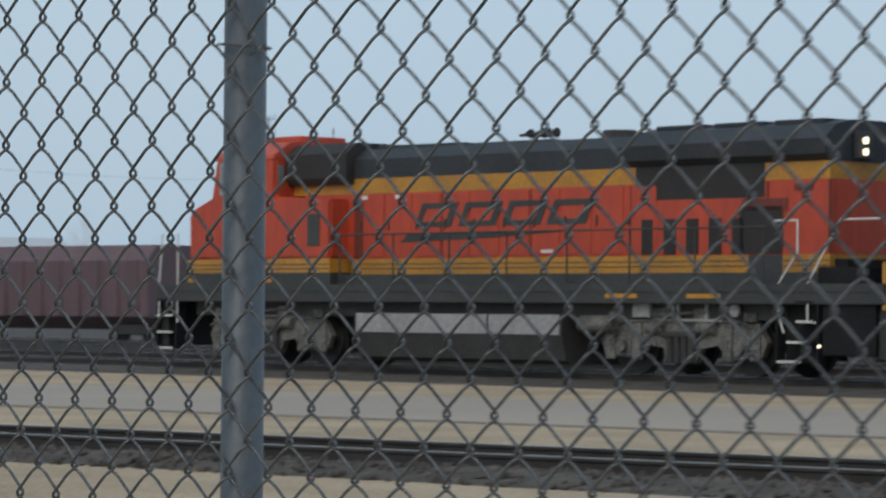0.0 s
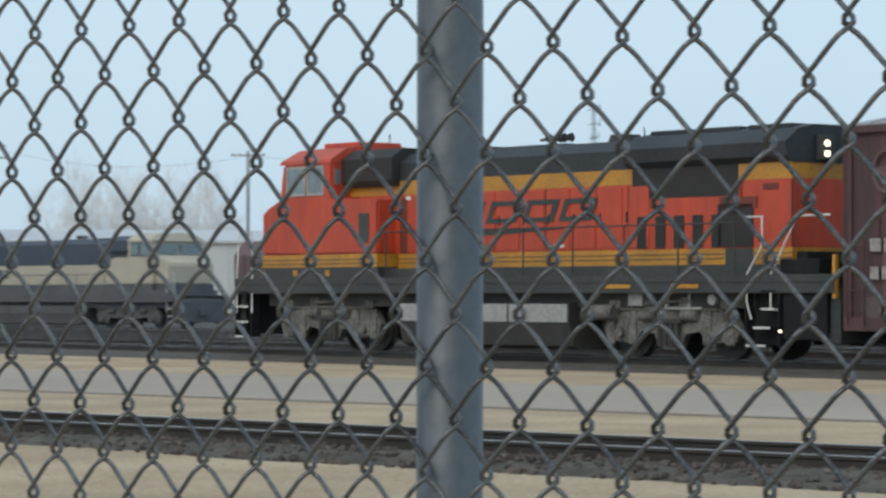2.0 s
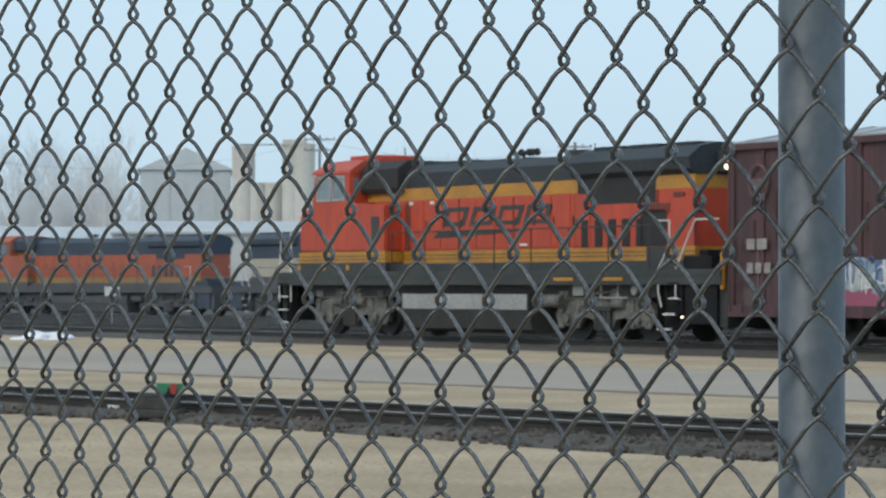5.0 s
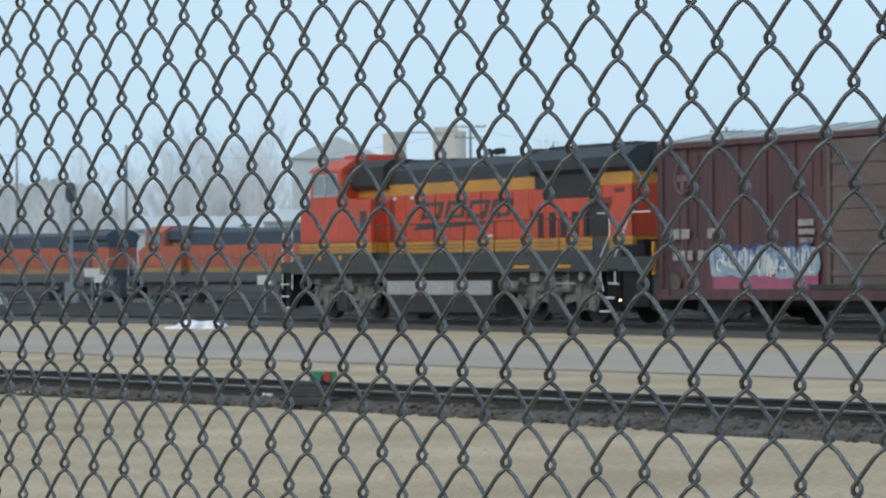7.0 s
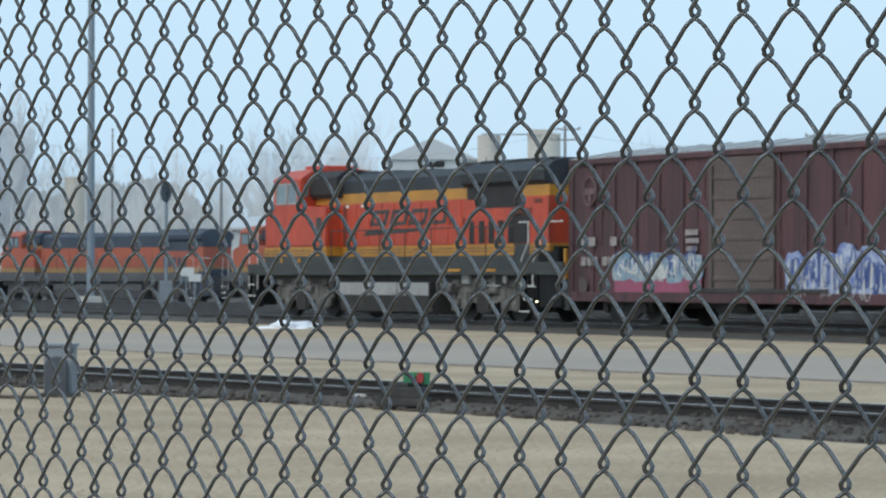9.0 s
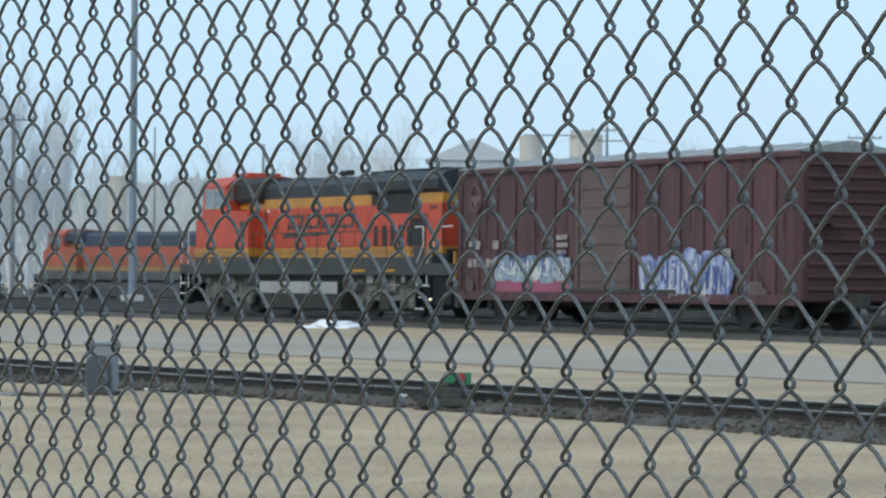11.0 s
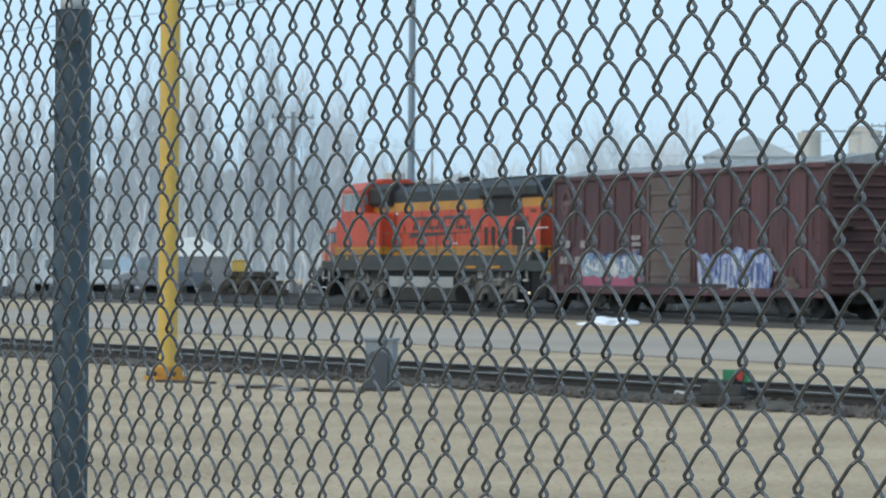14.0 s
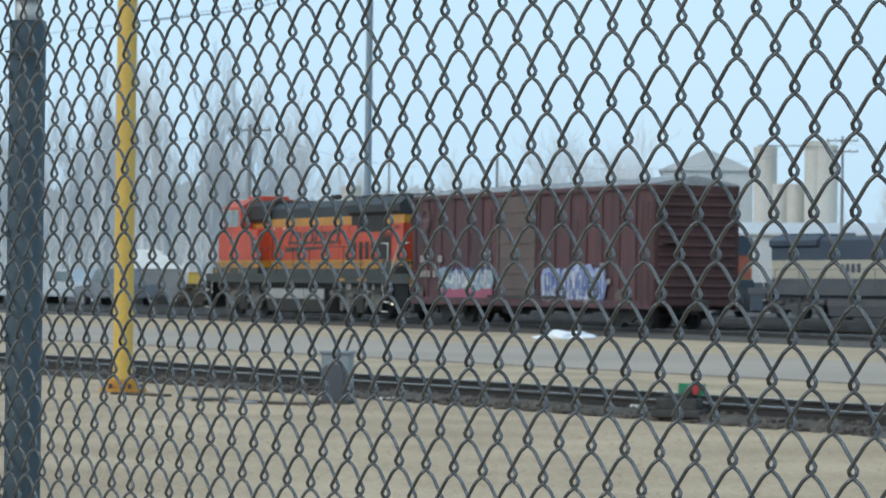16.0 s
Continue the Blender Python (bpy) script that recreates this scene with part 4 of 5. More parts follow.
            fr.matrix_basis = pose(x, 0, 0)
            for dx in (-0.2, 0, 0.2):
                part("spring", rods(((dx, s * 1.1, 0.2), (dx, s * 1.1, 0.5), 0.07)), GRIME, fr)
            for dx in (-0.9, 0.9):
                part("axle_bearing", rods(((dx, s * 1.05, 0.43), (dx, s * 1.2, 0.43), 0.12), seg=12), GRIME, fr)
        rolling += [wheelset(0.43, root, x + d) for d in (-0.88, 0.88)]
    # stencilled markings as plain bars, and the scrawls
    y0, y1 = -W - 0.036, -W - 0.022
    bars = [(0.62, 0.88, 2.06, 2.30), (0.95, 1.28, 2.06, 2.30), (2.0, 2.3, 2.06, 2.30),
            (0.62, 0.82, 1.55, 1.78), (0.9, 1.1, 1.55, 1.78), (1.2, 1.4, 1.55, 1.78), (1.62, 1.84, 1.55, 1.78), (1.9, 2.0, 1.55, 1.78), (2.1, 2.34, 1.55, 1.78)]
    bars += [(5.40, 5.95, 2.30, 2.44), (5.42, 5.98, 2.10, 2.22), (5.45, 5.9, 1.90, 2.02)]
    bars += [(6.5, 6.85, 1.32, 1.42), (7.0, 7.4, 1.32, 1.42), (13.3, 13.6, 1.8, 2.0), (13.75, 13.95, 1.35, 1.5)]
    for x0, x1, z0, z1 in bars:
        part("stencil", boxes((x0, y0, z0, x1, y1, z1)), STENCIL, shell, "worn white stencil bar")
    rng = random.Random(11)
    emblem = bmesh.new()
    tube(emblem, [(1.0 + 0.30 * math.cos(k * 0.42), y0 + 0.012, 3.52 + 0.38 * math.sin(k * 0.42)) for k in range(16)], 0.035, 5)
    part("emblem", emblem, FADED, shell, "faded pale painted ring")
    part("emblem", boxes((0.78, y0 + 0.004, 3.44, 1.22, y1, 3.60), (0.93, y0 + 0.005, 3.22, 1.07, y1, 3.44)), FADED, shell, "faded pale painted patch")
    for cx, w, h in ((0.4, 0.5, 0.34), (2.6, 0.7, 0.2), (14.2, 0.9, 0.3), (12.4, 0.5, 0.25)):
        pts = [(cx + w * (0.5 + 0.5 * math.cos(k * 0.52)) * rng.uniform(0.85, 1.1), 0.95 + h * math.sin(k * 0.52) * rng.uniform(0.6, 1.1)) for k in range(12)]
        blot = bmesh.new()
        prism(blot, pts, "y", y0 + 0.008, y1)
        part("dirt_patch", blot, BOXCAR_DOOR, shell, "pale dusty patch low on the side")

    for k in range(26):
        x, w, z1 = rng.uniform(0.3, 16.0), rng.uniform(0.015, 0.05), rng.uniform(1.4, 4.1)
        run = rng.uniform(0.3, 1.4)
        streak = bmesh.new()
        prism(streak, [(x - w, z1), (x + w, z1), (x + w * 0.3, max(0.9, z1 - run)), (x - w * 0.2, max(0.9, z1 - run))], "y", -W + 0.03, -W + 0.052)
        part("rust_streak", streak, FADED if k % 3 == 0 else BOXCAR_END, shell)

    def scrawl(mat, x0, x1, z0, z1, count, label, depth):
        for k in range(count):
            cx = x0 + (x1 - x0) * (k + 0.5) / count
            w = (x1 - x0) / count * rng.uniform(0.5, 0.66)
            hi, lo = z1 - rng.uniform(0, 0.22) * (z1 - z0), z0 + rng.uniform(0, 0.12) * (z1 - z0)
            pts = []
            for j in range(18):
                a = 2 * math.pi * j / 18
                c, s = math.cos(a), math.sin(a)
                pts.append((cx + w * math.copysign(abs(c) ** 0.6, c) * rng.uniform(0.82, 1.12), (hi + lo) / 2 + (hi - lo) / 2 * math.copysign(abs(s) ** 0.6, s) * rng.uniform(0.86, 1.08)))
            bm = bmesh.new()
            prism(bm, pts, "y", y0 - depth - 0.002 * (k % 2), y1)
            part("graffiti", bm, mat, shell, label)

    part("graffiti", boxes((2.2, y0 + 0.004, 0.64, 6.1, y1, 1.22)), SPRAY_PINK, shell, "pink sprayed band")
    scrawl(SPRAY_SKY, 2.15, 6.15, 1.05, 2.02, 5, "pale blue and white sprayed letters", 0.004)
    scrawl(SPRAY_BLUE, 9.55, 13.6, 0.62, 2.02, 6, "blue and white sprayed scrawl", 0.004)
    # thin sprayed outlines over the letters
    def strokes(mat, x0, x1, z0, z1, count, label, r):
        for k in range(count):
            cx, cz = x0 + (x1 - x0) * (k + 0.5) / count + rng.uniform(-0.1, 0.1), (z0 + z1) / 2 + rng.uniform(-0.15, 0.15) * (z1 - z0)
            w, h, ph, wind = rng.uniform(0.05, 0.16), (z1 - z0) * rng.uniform(0.2, 0.46), rng.uniform(0, 6.3), rng.choice((1, 2))
            line = bmesh.new()
            tube(line, [(cx + w * math.cos(ph + j * 0.55), y0 - 0.012, cz + h * math.sin(ph + j * 0.55 * wind)) for j in range(10)], r, 5)
            part("graffiti_stroke", line, mat, shell, label)

    strokes(SPRAY_NAVY, 9.65, 13.5, 0.75, 1.9, 26, "thin dark blue sprayed line", 0.02)
    strokes(WHITE, 9.65, 13.5, 0.75, 1.9, 16, "thin white sprayed line", 0.016)
    strokes(SPRAY_NAVY, 2.3, 6.0, 1.25, 2.0, 14, "thin dark blue sprayed line", 0.014)
    strokes(WHITE, 2.3, 6.0, 1.15, 1.8, 14, "thin white sprayed line", 0.02)
    return root, rolling


train_loco, loco_wheels = locomotive("locomotive", 17.9, [(1.15, 3.75), (12.05, 14.75)], "orange, yellow and black diesel locomotive pulling a boxcar")
train_car, car_wheels = boxcar()
LOCO_LONG, CAR_LONG = 1.079, 1.10
train_loco.scale = (LOCO_LONG, 1, 1)
train_car.scale = (CAR_LONG, 1, 1)
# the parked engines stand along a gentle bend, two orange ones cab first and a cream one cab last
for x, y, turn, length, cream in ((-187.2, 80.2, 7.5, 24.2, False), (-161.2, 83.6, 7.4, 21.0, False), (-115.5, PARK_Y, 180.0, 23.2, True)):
    # the mist over these engines is painted into their paler colours
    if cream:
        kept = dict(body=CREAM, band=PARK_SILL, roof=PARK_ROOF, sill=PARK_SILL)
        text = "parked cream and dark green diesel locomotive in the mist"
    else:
        kept = dict(body=ORANGE_MIST, band=PARK_YELLOW, roof=PARK_ROOF, sill=PARK_SILL)
        text = "parked orange diesel locomotive in mist-paled colours"
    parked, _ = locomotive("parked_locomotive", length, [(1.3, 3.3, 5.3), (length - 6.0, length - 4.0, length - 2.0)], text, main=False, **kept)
    low = 3.16 if cream else 3.46
    part("upper_band", boxes((4.75, -1.012, low, length - 1.38, 1.012, 3.815)), PARK_ROOF, parked, "dark upper half of the hood")
    if cream:
        for k in range(4):
            for y0, y1 in ((-1.02, -1.0), (1.0, 1.02)):
                part("number_bar", boxes((13.6 + k * 0.5, y0, 2.5, 13.9 + k * 0.5, y1, 2.95)), PARK_ROOF, parked, "dark number bar")
    parked.matrix_basis = pose(x, y, 0.02, 0, 0, turn) @ Matrix.Diagonal((1, 1, 0.95, 1))


# ---- by the near track ----
def yellow_post():
    root = tagged(new("yellow_post"), "tall yellow steel post on a bolted base beside the track", "post")
    root.matrix_basis = pose(-37.86, 13.82, 0)
    bm = bmesh.new()
    rod(bm, (0, 0, 0.16), (0, 0, 6.8), 0.128, seg=24)
    part("shaft", bm, YELLOW_POST, root, smooth=False)
    bm = bmesh.new()
    rod(bm, (0, 0, 0.02), (0, 0, 0.17), 0.20, 0.185, seg=24)
    rod(bm, (0, 0, 0.0), (0, 0, 0.05), 0.30, seg=24)
    base = part("base_collar", bm, RUST_BASE, root, "rusty orange base collar")
    for k in range(6):
        a = k * math.pi / 3
        b = rods(((0.25 * math.cos(a), 0.25 * math.sin(a), 0.05), (0.25 * math.cos(a), 0.25 * math.sin(a), 0.11), 0.025), seg=6)
        part("bolt", b, GRIME, base)
    for z in (5.1, 5.9):
        b = boxes((-0.16, -0.16, z, 0.16, 0.16, z + 0.06), bevel=0.01)
        part("band", b, GRIME, root)


def relay_cabinet():
    root = tagged(new("signal_cabinet"), "small grey trackside signal cabinet with a dark rounded front", "cabinet")
    root.matrix_basis = pose(-33.82, 15.03, 0, 0, 0, 52) @ Matrix.Diagonal((0.85, 0.85, 0.95, 1))
    part("case", boxes((-0.2, -0.14, 0.04, 0.2, 0.16, 0.62), bevel=0.015), BOX_PALE, root, "pale grey metal case")
    part("lid", boxes((-0.225, -0.165, 0.62, 0.225, 0.185, 0.66), bevel=0.012), BOX_PALE, root)
    bm = bmesh.new()
    pts = [(-0.15, 0.05), (0.15, 0.05)] + [(0.15 * math.cos(a), 0.38 + 0.12 * math.sin(a)) for a in [math.pi * k / 10 for k in range(11)]]
    prism(bm, pts, "y", -0.30, -0.14)
    part("front_cover", bm, BOX_DARK, root, "dark rounded front cover")
    part("foot", boxes((-0.24, -0.34, 0.0, 0.24, 0.2, 0.05), bevel=0.01), GRIME, root)
    part("lever", rods(((0.12, 0.0, 0.64), (0.2, 0.02, 0.84), 0.018), ((0.2, 0.02, 0.84), (0.23, 0.02, 0.86), 0.025)), GRIME, root, "short raised lever")


def switch_stand():
    root = tagged(new("switch_stand"), "low black switch stand with a green and red target", "switch stand")
    root.matrix_basis = pose(-28.49, 16.75, 0.06, 0, 0, 40)
    part("base", boxes((-0.42, -0.13, -0.02, 0.14, 0.13, 0.07), (-0.37, -0.11, 0.06, 0.09, 0.11, 0.19), (-0.30, -0.08, 0.18, -0.06, 0.08, 0.235), bevel=0.025), GRIME, root)
    bm = bmesh.new()
    rod(bm, (0, 0, 0.18), (0, 0, 0.25), 0.07, 0.04, seg=12)
    rod(bm, (0, 0, 0.2), (0, 0, 0.30), 0.025, seg=8)
    part("stand", bm, SOOT_BLACK, root)
    part("lever", rods(((-0.05, -0.06, 0.16), (-0.46, -0.1, 0.06), 0.022)), GRIME, root)
    part("green_target", boxes((-0.15, -0.012, 0.215, 0.15, 0.012, 0.345), bevel=0.005), FLAG_GREEN, root, "green metal target")
    bm = bmesh.new()
    pts = [(0.05 + 0.04 * math.cos(a), 0.285 + 0.058 * math.sin(a)) for a in [math.pi * k / 8 for k in range(16)]]
    prism(bm, pts, "y", -0.035, -0.014)
    part("red_target", bm, FLAG_RED, root, "red oval target")


def snow_patch():
    bm = bmesh.new()
    rng = random.Random(3)
    made = bmesh.ops.create_icosphere(bm, subdivisions=4, radius=1)["verts"]
    for v in made:
        lump = 1 + 0.35 * noise.noise(v.co * 2.1) + rng.uniform(-0.02, 0.02)
        v.co = Vector((v.co.x * 0.98 * lump, v.co.y * 0.7 * lump, v.co.z * 0.17 * lump * (1.25 if v.co.x > -0.2 else 0.7)))
    ob = tagged(part("snow_patch", bm, SNOW, smooth=True), "small melting heap of white snow beside the strip", "snow")
    ob.matrix_basis = pose(-78.05, 41.71, 0.0, 0, 0, 12)


def debris():
    rng = random.Random(8)
    for k, (x, y, ln, a, mat) in enumerate(((-34.4, 14.0, 0.9, 20, TIE_WOOD), (-34.9, 14.1, 0.7, -14, TIE_WOOD), (-35.3, 13.9, 0.6, 50, POLE_WOOD), (-34.0, 13.9, 0.5, 5, POLE_WOOD),
                                            (-34.7, 13.8, 0.5, 70, TIE_WOOD), (-34.6, 16.2, 0.5, 30, WHITE), (-29.9, 17.0, 0.35, 60, WHITE), (-36.6, 13.6, 0.9, 28, TIE_WOOD), (-33.5, 14.3, 0.7, 40, TIE_WOOD))):
        ob = tagged(part("plank", boxes((-ln / 2, -0.07, 0, ln / 2, 0.07, 0.035), bevel=0.008), mat), "broken weathered plank lying on the gravel", "plank", "scattered planks")
        ob.matrix_basis = pose(x, y, 0.0 if x < -31 else 0.09, rng.uniform(-2, 2), 0, a)


yellow_post()
relay_cabinet()
switch_stand()
snow_patch()
debris()


# ---- poles, signals and wires over the yard ----
def utility_pole(az, dist, height, arms, label="weathered wooden utility pole with cross-arms", turn=0.0, thick=0.17):
    root = tagged(new("utility_pole"), label, "utility pole", "utility poles")
    root.matrix_basis = Matrix.Translation(place(az, dist)) @ pose(0, 0, 0, 0, 0, az + turn)
    bm = bmesh.new()
    rod(bm, (0, 0, 0), (0, 0, height), thick, thick * 0.62, seg=12)
    part("pole", bm, POLE_WOOD, root)
    for k in range(arms):
        z = height - 0.35 - k * 0.9
        arm = part("cross_arm", boxes((-1.3, -0.07, z - 0.055, 1.3, 0.07, z + 0.055), bevel=0.01), POLE_WOOD, root)
        for x in (-1.2, -0.6, 0.6, 1.2):
            part("insulator", rods(((x, 0, z + 0.055), (x, 0, z + 0.2), 0.045), seg=8), TRUCK_GREY, arm)
    return root


utility_pole(56.83, 260, 14.3, 2)
utility_pole(52.15, 240, 12.8, 1)
utility_pole(67.66, 190, 11.2, 1)
utility_pole(63.12, 270, 13.0, 0, "bare wooden pole behind the parked locomotives")
utility_pole(65.10, 300, 15.8, 0, "bare wooden pole in the mist", thick=0.12)
mast = tagged(new("radio_mast"), "thin lattice radio mast in the mist", "mast")
mast.matrix_basis = Matrix.Translation(place(45.82, 320))
bm = rods(*[((0.5 * math.cos(a), 0.5 * math.sin(a), 0), (0.14 * math.cos(a), 0.14 * math.sin(a), 21.2), 0.05) for a in (0, 2.09, 4.19)], seg=6)
part("leg_frame", bm, POLE_STEEL, mast)
bm = bmesh.new()
for k in range(14):
    z, r = 1 + k * 1.4, 0.5 - 0.36 * (1 + k * 1.4) / 21.2
    rod(bm, (r, 0, z), (-r * 0.5, r * 0.87, z + 0.9), 0.03, seg=5)
    rod(bm, (-r * 0.5, -r * 0.87, z), (r, 0, z + 0.9), 0.03, seg=5)
part("lattice", bm, POLE_STEEL, mast)
for z, w in ((20.9, 0.9), (19.4, 0.9), (18.0, 0.7)):
    part("antenna", rods(((-w, 0, z), (w, 0, z), 0.05), ((w, 0, z - 0.3), (w, 0, z + 0.5), 0.05)), POLE_STEEL, mast)

lamp_post = tagged(new("yard_light_mast"), "tall slim grey steel yard light mast", "light mast")
lamp_post.matrix_basis = Matrix.Translation(place(65.49, 163))
bm = bmesh.new()
rod(bm, (0, 0, 0.3), (0, 0, 24.0), 0.21, 0.15, seg=16)
part("shaft", bm, POLE_STEEL, lamp_post)
part("footing", boxes((-0.45, -0.45, 0, 0.45, 0.45, 0.5), bevel=0.03), CONCRETE, lamp_post, "concrete footing")
head = part("lamp_bar", boxes((-1.6, -0.1, 23.7, 1.6, 0.1, 23.9)), POLE_STEEL, lamp_post)
for x in (-1.3, -0.45, 0.45, 1.3):
    part("floodlight", boxes((x - 0.25, -0.35, 23.3, x + 0.25, 0.15, 23.7), bevel=0.04), POLE_STEEL, head)

signal = tagged(new("signal_mast"), "trackside signal mast with a dark oval backboard", "signal")
signal.matrix_basis = Matrix.Translation(place(64.12, 168)) @ pose(0, 0, 0, 0, 0, 58)
part("mast", rods(((0, 0, 0), (0, 0, 6.6), 0.09)), POLE_STEEL, signal)
bm = bmesh.new()
prism(bm, [(0.30 * math.cos(a), 6.05 + 0.56 * math.sin(a)) for a in [math.pi * k / 10 for k in range(20)]], "y", -0.3, -0.22)
board = part("backboard", bm, PARK_ROOF, signal, "black oval backboard")
for z in (5.7, 6.05, 6.4):
    part("hood", rods(((0, -0.5, z), (0, -0.3, z), 0.09), seg=12), PARK_ROOF, board)
part("signal_case", boxes((-0.35, -0.3, 0, 0.35, 0.3, 1.3), bevel=0.02), BOX_PALE, signal)

for az, dist, w, h, z in ((63.75, 150, 0.75, 0.42, 1.75), (63.60, 148, 0.6, 0.36, 1.45), (60.61, 120, 0.55, 0.35, 1.35)):
    sgn = tagged(new("yard_sign"), "small white yard sign on a steel stake", "sign", "yard signs")
    sgn.matrix_basis = Matrix.Translation(place(az, dist)) @ pose(0, 0, 0, 0, 0, az)
    part("stake", rods(((0, 0, 0), (0, 0, z + h / 2), 0.035), seg=8), POLE_STEEL, sgn)
    part("plate", boxes((-w / 2, -0.06, z - h / 2, w / 2, -0.035, z + h / 2), bevel=0.006), WHITE, sgn)


def cable(a, b, sag, r=0.012):
    a, b = Vector(a), Vector(b)
    verts, faces, n, sides = [], [], 24, 5
    for k in range(n + 1):
        u = k / n
        p = a.lerp(b, u)
        p.z -= sag * 4 * u * (1 - u)
        for j in range(sides):
            verts.append(p + Vector((0, r * math.cos(6.2832 * j / sides), r * math.sin(6.2832 * j / sides))))
    faces = [(k * sides + j, k * sides + (j + 1) % sides, (k + 1) * sides + (j + 1) % sides, (k + 1) * sides + j) for k in range(n) for j in range(sides)]
    me = bpy.data.meshes.new("overhead_cable")
    me.from_pydata(verts, [], faces)
    me.materials.append(POLE_STEEL)
    tagged(new("overhead_cable", me), "thin grey overhead cable in a long sag", "cable", "overhead cables")


cable(place(52.15, 240, 12.4), place(56.83, 260, 13.9), 1.2)
cable(place(56.83, 260, 13.9), place(63.12, 270, 12.7), 1.6)
cable(place(63.12, 270, 12.7), place(67.66, 190, 10.9), 1.4)
cable(place(40.0, 235, 12.2), place(52.15, 240, 12.4), 1.2)
cable(place(67.66, 190, 10.9), place(80.0, 120, 6.0), 0.8)
utility_pole(78.0, 80, 6.9, 1)
cable(place(78.0, 80, 6.7), place(65.49, 163, 17.6), 0.6, 0.012)
cable((-37.86, 13.82, 4.75), place(65.49, 163, 18.6), 0.6, 0.011)


# ---- buildings beyond the yard ----
def far_building(name, az0, az1, dist, z1, mat, roof_mat, label, gable=0.0, depth=14.0, ribs=0):
    """A long shed across the line of sight; its long wall faces the yard."""
    a, b = place(az0, dist), place(az1, dist)
    w = (b - a).length
    root = tagged(new(name), label, "building")
    root.matrix_basis = Matrix.Translation(a) @ pose(0, 0, 0, 0, 0, math.degrees(math.atan2(b.y - a.y, b.x - a.x)))
    part("wall", boxes((0, 0, 0, w, depth, z1)), mat, root)
    bm = bmesh.new()
    if gable:
        prism(bm, [(-0.4, z1), (w / 2, z1 + gable), (w + 0.4, z1)], "y", -0.4, depth + 0.4)
    else:
        prism(bm, [(-0.5, z1), (-0.5, z1 + 0.25), (depth / 2, z1 + 1.6), (depth + 0.5, z1 + 0.25), (depth + 0.5, z1)], "x", -0.4, w + 0.4)
    part("roof", bm, roof_mat, root)
    for k in range(ribs):
        x = w * (k + 0.5) / ribs
        part("wall_panel", boxes((x - w / ribs * 0.46, -0.08, 0.2, x + w / ribs * 0.46, 0.02, z1 - 0.25)), mat, root)
    return root


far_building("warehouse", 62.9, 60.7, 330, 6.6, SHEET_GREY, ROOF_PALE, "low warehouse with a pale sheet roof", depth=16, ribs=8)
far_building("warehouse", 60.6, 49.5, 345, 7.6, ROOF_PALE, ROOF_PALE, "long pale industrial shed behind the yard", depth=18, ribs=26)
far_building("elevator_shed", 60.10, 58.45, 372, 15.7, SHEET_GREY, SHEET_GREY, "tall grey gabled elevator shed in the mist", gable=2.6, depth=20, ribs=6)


def silo(az, dist, r, height):
    root = tagged(new("silo"), "pale concrete grain silo in the mist", "silo", "grain silos")
    root.matrix_basis = Matrix.Translation(place(az, dist))
    bm = bmesh.new()
    rod(bm, (0, 0, 0), (0, 0, height), r, seg=28)
    part("drum", bm, CONCRETE, root, smooth=False)
    bm = bmesh.new()
    rod(bm, (0, 0, height), (0, 0, height + 0.35), r * 1.04, r * 1.02, seg=28)
    part("cap", bm, CONCRETE, root)


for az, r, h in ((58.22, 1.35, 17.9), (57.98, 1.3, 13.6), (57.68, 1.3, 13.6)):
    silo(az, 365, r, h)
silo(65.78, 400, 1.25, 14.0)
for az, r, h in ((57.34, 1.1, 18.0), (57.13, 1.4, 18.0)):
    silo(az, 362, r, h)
head_house = tagged(new("silo_headhouse"), "small roof house and catwalk on top of the silos", "headhouse")
head_house.matrix_basis = Matrix.Translation(place(57.25, 362)) @ pose(0, 0, 0, 0, 0, 57)
part("house", boxes((-1.6, -1.2, 18.2, 1.2, 1.2, 18.8)), CONCRETE, head_house)
part("catwalk", boxes((-7.0, -0.4, 18.2, -1.6, 0.4, 18.32)), POLE_STEEL, head_house)


# ---- maroon hopper car in front of the parked engines ----
hopper = tagged(new("hopper_car"), "mist-paled maroon covered hopper car standing in the yard", "hopper car")
hopper.matrix_basis = pose(-101.2, 79.0, 0.05)
bm = bmesh.new()
prism(bm, [(-1.45, 1.0), (-1.52, 3.1), (-1.0, 3.7), (1.0, 3.7), (1.52, 3.1), (1.45, 1.0), (0.6, 0.5), (-0.6, 0.5)], "x", 0.6, 15.0)
part("body", bm, HOPPER_RED, hopper)
for k in range(13):
    part("side_rib", boxes((1.2 + k * 1.1, -1.56, 1.0, 1.3 + k * 1.1, -1.44, 3.15)), HOPPER_RED, hopper)
part("end_platform", boxes((0, -1.4, 0.95, 15.6, 1.4, 1.1)), GRIME, hopper)
for x in (2.0, 13.6):
    part("truck_frame", boxes((x - 1.1, -1.1, 0.3, x + 1.1, 1.1, 0.7), bevel=0.05), GRIME, hopper)
    for d in (-0.85, 0.85):
        wheelset(0.43, hopper, x + d)
track("railway_track", -150, 40, 79.0, 0.0, 0.07, 0, "yard track under a standing hopper car")


